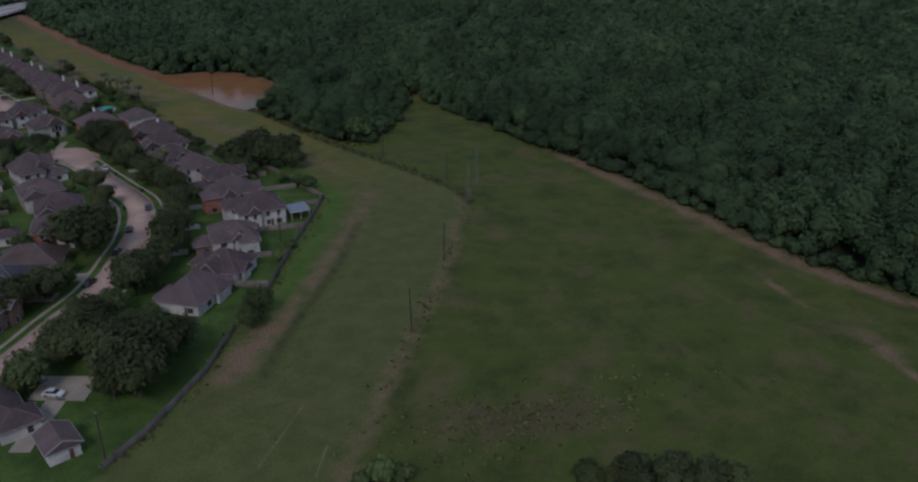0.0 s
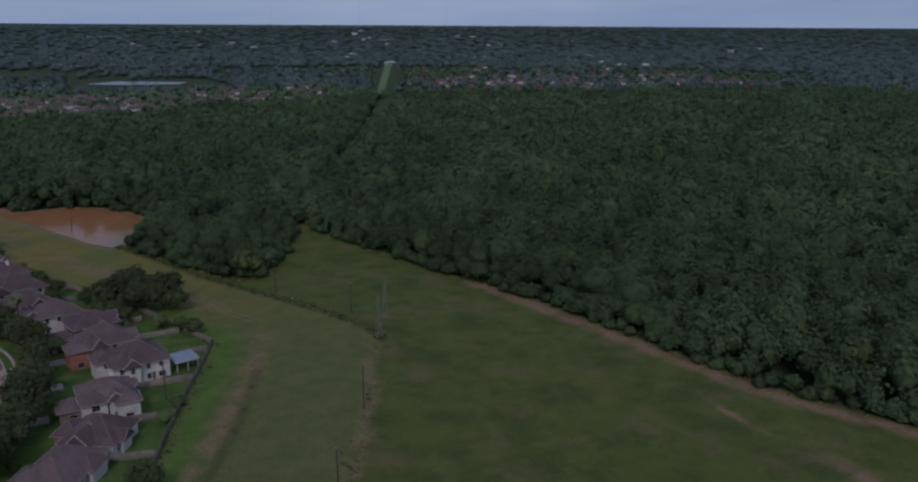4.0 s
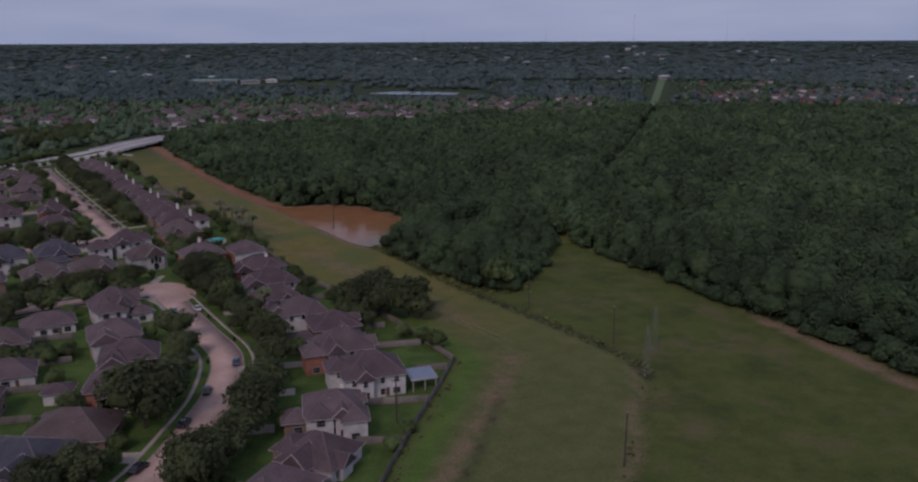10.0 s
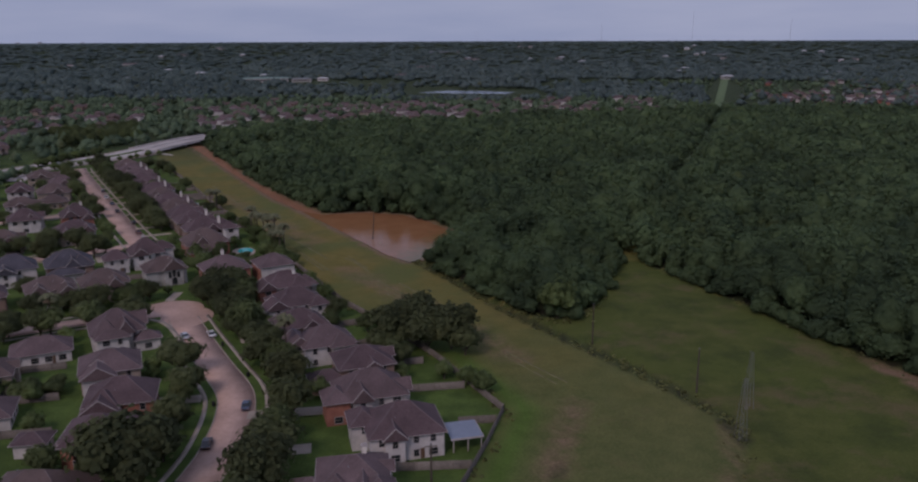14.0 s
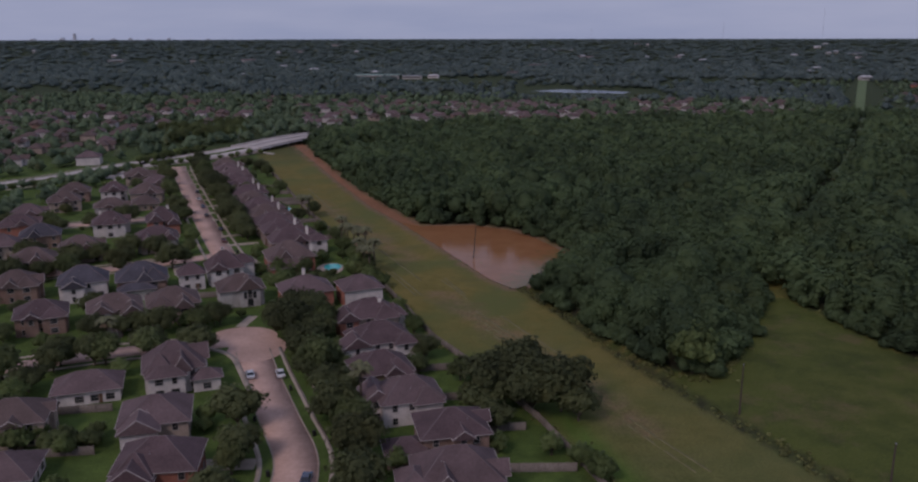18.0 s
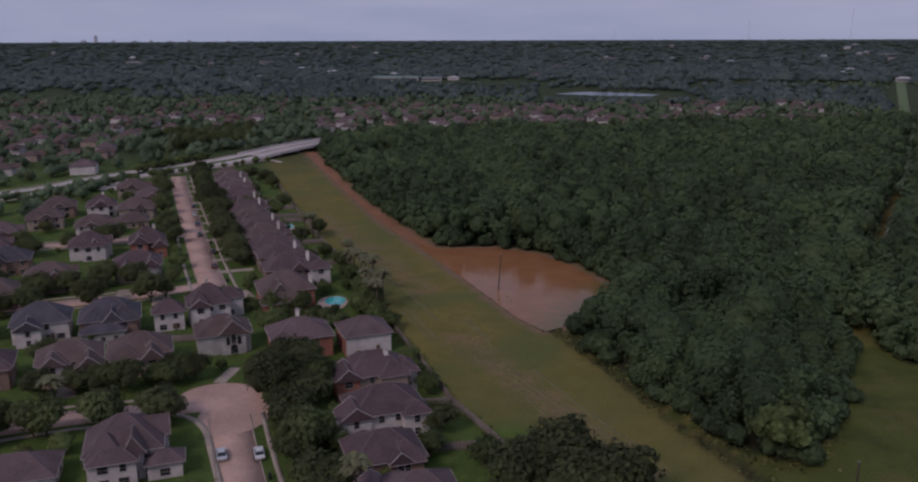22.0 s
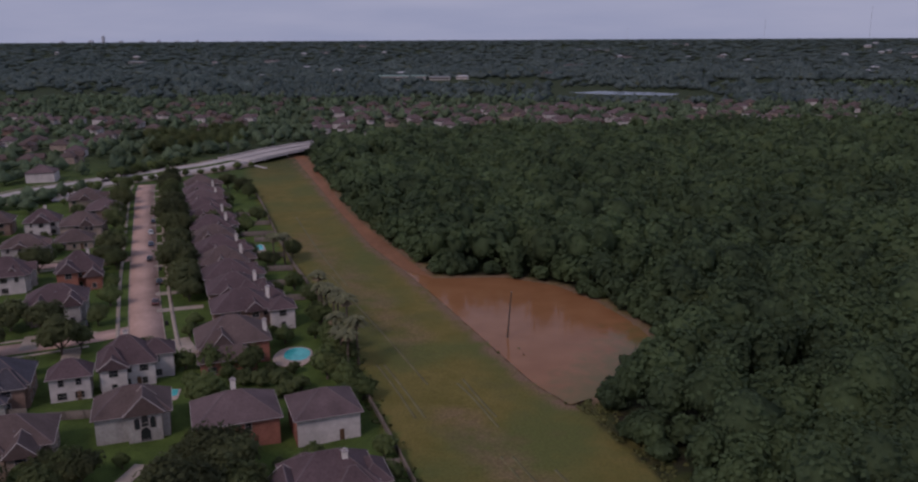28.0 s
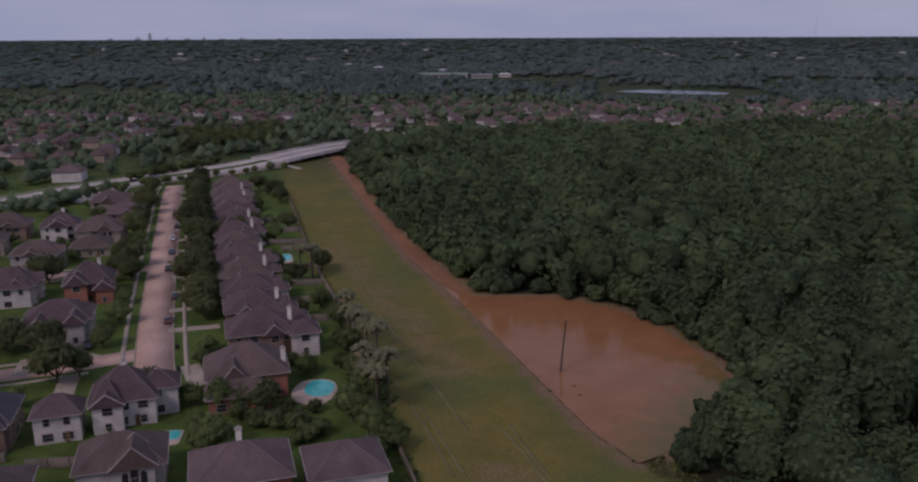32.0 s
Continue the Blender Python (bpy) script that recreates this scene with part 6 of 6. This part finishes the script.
# row of small trees along the main road
lot = [(-206.3, 457.3), (-205.3, 478.8), (-197.8, 496), (-189, 479.3), (-182.4, 457.4), (-186.7, 444.2), (-195.3, 442.8)]
tagged(sheet("concrete_lot", lot, 0.09, M_MAJOR), "pale concrete lot beside the main road", "paving", kind="structure")
tagged(ribbon("garden_path", smooth_line([(-64.6, 187.7), (-59.5, 185.2), (-55.4, 180.4), (-51.8, 172.7), (-48.7, 165.7), (-46.2, 160.1)], 8), -0.7, 0.7, -0.2, 0.12, M_WALK), "curved pale concrete path across a lawn", "path", kind="structure")
for i in range(17):
    t = i / 16
    plant(4 if i % 3 else 2, -197.8 + 22.1 * t + rng.uniform(-1.5, 1.5), 497.4 + 58.7 * t, rng.uniform(1.4, 2.0) if i % 3 else rng.uniform(0.85, 1.1), "hedge along the main road", "small dark tree in the hedge beside the main road")
gen = np.random.default_rng(91)
GROVE = [(-214, 594), (-165, 634), (-187, 709), (-245, 673)]
for x, y in zip(*scatter(GROVE, 8.0, gen)):
    if seg_dist(x, y, MAIN_ROAD) > 19:
        plant(int(gen.choice([1, 1, 2])), float(x), float(y), gen.uniform(0.9, 1.25), "grove beyond the main road", "dark tree in the grove beyond the main road")
verge = offset_line([p for p in CURVE_M if 389 < p[1] < 553], -18)
for i, p in enumerate(verge[::2]):
    plant(2, p[0] + rng.uniform(-1.5, 1.5), p[1] + rng.uniform(-2, 2), rng.uniform(0.6, 0.9), "trees along the main road", "small dark tree on the verge of the main road")

# ---- landmarks near the horizon ----
m_lake = surface("lake_water", (0.10, 0.12, 0.14), (0.13, 0.15, 0.17), 0.05, 0.25, 0, spec=0.25)
tagged(sheet("lake", [(100, 1160), (150, 1126), (218, 1106), (236, 1136), (196, 1176), (146, 1196)], 0.25, m_lake), "pale distant lake among the woods", "lake", kind="structure")
m_pasture = surface("pasture", (0.075, 0.115, 0.045), (0.11, 0.15, 0.06), 0.05, 0.95, 0)
tagged(sheet("pasture_strip", [(394, 820), (403, 818), (736, 1504), (722, 1508)], 0.2, m_pasture), "light green mown strip through the far woods", "meadow", kind="structure")
for k, (x, y, w, d) in enumerate(((-303.2, 652.6, 34, 20.1), (-239, 856, 42, 40.2), (-199.3, 773.4, 40, 14.7), (-229.1, 614.1, 20, 10.7))):
    tagged(sheet("meadow", [(x + w * (1 + 0.3 * math.sin(3 * a * math.tau / 14 + k)) * math.cos(a * math.tau / 14), y + d * math.sin(a * math.tau / 14)) for a in range(14)], 0.15, m_pasture), "light green open grass between far houses", "meadow", kind="structure")
tagged(sheet("pasture", [(-354.6, 637.7), (-230.4, 651.8), (-219.2, 671.8), (-343, 672.8)], 0.2, m_pasture), "light green open meadow near the road", "meadow", kind="structure")
M_METALROOF = surface("pale_metal_roof", (0.17, 0.175, 0.185), (0.22, 0.225, 0.235), 0.4, 0.5, 0)
M_GREENROOF = surface("green_metal_roof", (0.16, 0.24, 0.2), (0.2, 0.3, 0.25), 0.4, 0.5, 0)
for x, y, w, d, h, m, lab in ((-150, 1500.8, 84, 24, 7, M_GREENROOF, "long school building with a green metal roof"), (-84, 1496, 34, 20, 6, M_METALROOF, "pale flat-roofed school wing"), (320, 2780.5, 110, 30, 4, M_METALROOF, "long pale warehouse near the horizon"),
                              (90, 2814, 70, 30, 3, M_METALROOF, "long pale warehouse near the horizon"), (1180, 2479, 80, 30, 4, M_METALROOF, "wide pale warehouse among far trees"), (-900, 2211, 40, 25, 7, M_METALROOF, "pale block among the far trees"),
                              (985, 1560, 50, 20, 6, M_METALROOF, "pale flat building among far trees"), (1300, 1541, 60, 20, 6, M_METALROOF, "pale flat building among far trees")):
    b = thing("far_building", (x, y, float(ground_z(np.array(float(x)), np.array(float(y))))))
    part("wall", boxes((-w / 2, w / 2, -d / 2, d / 2, -1, h)), M_WALL["stone"], b)
    bm, _ = roof_shape(w, d, h + 0.1, h + min(d * 0.06, 2), "hip", 0.8)
    part("roof", bm, m, b)
    part("window_band", boxes((-w * 0.46, w * 0.46, -d / 2 - 0.1, -d / 2, h * 0.4, h * 0.65)), M_GLASS, b)
    tagged(b, lab, "building")
gen = np.random.default_rng(64)
M_PALEROOF = surface("weathered_white_roof", (0.4, 0.4, 0.42), (0.56, 0.56, 0.58), 0.4, 0.6, 0)
for k in range(48):
    bearing, away = radians(gen.uniform(-33, 52)), gen.uniform(1500, 3300)
    x, y = away * math.sin(bearing), away * math.cos(bearing)
    w, d, h = gen.uniform(8, 22) * (1 if k % 6 else 2.2), gen.uniform(8, 12), gen.uniform(5, 8)
    b = thing("far_building", (x, y, float(ground_z(np.array(x), np.array(y)))), gen.uniform(-0.3, 0.3))
    part("wall", boxes((-w / 2, w / 2, -d / 2, d / 2, -1, h)), M_WALL["white" if k % 2 else "stone"], b)
    bm, _ = roof_shape(w, d, h + 0.1, h + 1.8, "hip", 0.6)
    part("roof", bm, M_PALEROOF if k % 3 else M_SHINGLE[0], b)
    part("window_band", boxes((-w * 0.42, w * 0.42, -d / 2 - 0.1, -d / 2, h * 0.45, h * 0.62)), M_GLASS, b)
    tagged(b, "pale roofed building standing among far trees", "building", "buildings among the far woods")
# far towers and masts: haze mixed into the base colour, paler and bluer
M_HAZE = surface("haze_pale_grey", (0.36, 0.38, 0.43), (0.42, 0.44, 0.5), 0.02, 0.9, 0)
for ang, w, h in ((-24.4, 14, 34), (-25.1, 23, 13), (-23.4, 20, 10), (-22.2, 27, 9), (-20.1, 31, 7), (-18.9, 20, 10), (-16.5, 27, 6), (-26.7, 27, 10), (-21.2, 16, 12)):
    a = radians(ang)
    x, y = 4700 * math.sin(a), 4700 * math.cos(a)
    t = thing("skyline_tower", (x, y, float(ground_z(np.array(x), np.array(y)))))
    part("shaft", boxes((-w / 2, w / 2, -w / 3, w / 3, -3, h)), M_HAZE, t)
    part("roof_plant", boxes((-w / 4, w / 4, -w / 5, w / 5, h, h + 4)), M_HAZE, t)
    tagged(t, "hazy grey office tower on the horizon", "tower", "skyline towers")
for ang, d, h in ((17.3, 4300, 87), (23.2, 4300, 140), (8.9, 4400, 56), (29.2, 4200, 98)):
    a = radians(ang)
    x, y = d * math.sin(a), d * math.cos(a)
    m = thing("radio_mast", (x, y, float(ground_z(np.array(x), np.array(y)))))
    bm = bmesh.new()
    tube(bm, [(0, 0, -2), (0, 0, h)], [0.7, 0.5], 5)
    part("mast_shaft", bm, M_HAZE, m)
    bm = bmesh.new()
    tube(bm, [(0, 0, h), (0, 0, h + 6)], [0.25, 0.15], 5)
    part("antenna", bm, M_STEEL, m)
    tagged(m, "slender grey radio mast on the horizon", "mast", "radio masts")

# ---- weeds, bare ground and wheel tracks ----
gen = np.random.default_rng(33)


def along(line, count, spread):
    pts = smooth_line(line, 10)
    k = gen.integers(0, len(pts) - 1, count)
    t = gen.uniform(0, 1, count)
    a, b = np.array(pts)[k], np.array(pts)[k + 1]
    return a + (b - a) * t[:, None] + gen.normal(scale=spread, size=(count, 2))


spots = np.concatenate([along(DITCH[:8], 420, 1.1), along(DITCH[7:13], 60, 1.6), np.stack([gen.normal(42, 17, 330), gen.normal(-23, 6, 330)], -1), along(WOOD_WEST[12:20], 260, 1.6), along(WOOD_EAST[1:12], 160, 1.2), along(LEVEE[6:20], 260, 1.0)])
spots = np.concatenate([spots[~inside(spots[:, 0], spots[:, 1], POND)], np.stack([gen.normal(6.9, 2.5, 9), gen.normal(270.1, 4, 9)], -1)])
size = gen.uniform(0.12, 0.42, len(spots))
c = np.stack([spots[:, 0], spots[:, 1], ground_z(spots[:, 0], spots[:, 1]) + size * 0.25], -1)
lv, lf, cv, cf = crowns(c, np.stack([size * 1.5, size * 1.5, size], -1), 14, 0.34, gen, -0.1, True)
tagged(obj("weeds", leaf_mesh("weeds", lv, lf), leafy("weed_leaves", (0.085, 0.09, 0.038), (0.12, 0.125, 0.05), 0.2, 0.3, (0.14, 0.105, 0.06))), "rank brown-green weeds along the ditch and meadow edge", "weeds", kind="stuff")
M_TRACK = surface("dry_grass_track", (0.118, 0.106, 0.045), (0.152, 0.134, 0.062), 1.2, 0.95, 0.2, 0.2)
TRACKS = [[(2.8, 217.6), (8.7, 203.7), (16.1, 190.5), (25, 175)],
          [(4.8, 217.6), (10.9, 203.7), (18.2, 190.5), (27.4, 175)],
          [(11.8, 212.9), (17.6, 199.7), (24, 185.9), (28.8, 176.1)],
          [(-6.1, 248.6), (-2.1, 240), (2.5, 228.2)],
          [(-47.4, 326.8), (-35.4, 299.5), (-24.3, 275), (-12.3, 247.7)],
          [(-24.4, 257.7), (-18.8, 245), (-13.4, 231.4)],
          [(-22.7, 257.8), (-17.1, 245.1), (-11.5, 231.6)],
          [(-5, 250.6), (-1.8, 242), (2, 232.6)],
          [(-78.2, 412.7), (-57, 356.2), (-40.8, 317.1)],
          [(33.4, 148), (37.5, 139.1), (43.2, 126.7)],
          [(35.4, 148.8), (39.8, 139), (45.9, 126.7)],
          [(7.2, 202.7), (12.8, 189.6), (20.2, 174.3)],
          [(1.2, -2.5), (-4.9, -11.6), (-10.4, -19.7)],
          [(3, -17.3), (0.8, -22), (-0.8, -25.7)]]
for line in TRACKS:
    tagged(ribbon("wheel_track", smooth_line(line, 8), -0.28, 0.28, -0.8, lambda x, y: float(ground_z(np.array(x), np.array(y))) + 0.02, M_TRACK), "faint dry wheel track in the mown grass", "track", kind="structure")
# pale service road behind the wood
tagged(ribbon("far_road", [(225, 872), (290, 853), (362, 834)], -4, 4, -0.3, 0.16, M_MAJOR), "pale concrete road beyond the wood", "road", kind="structure")
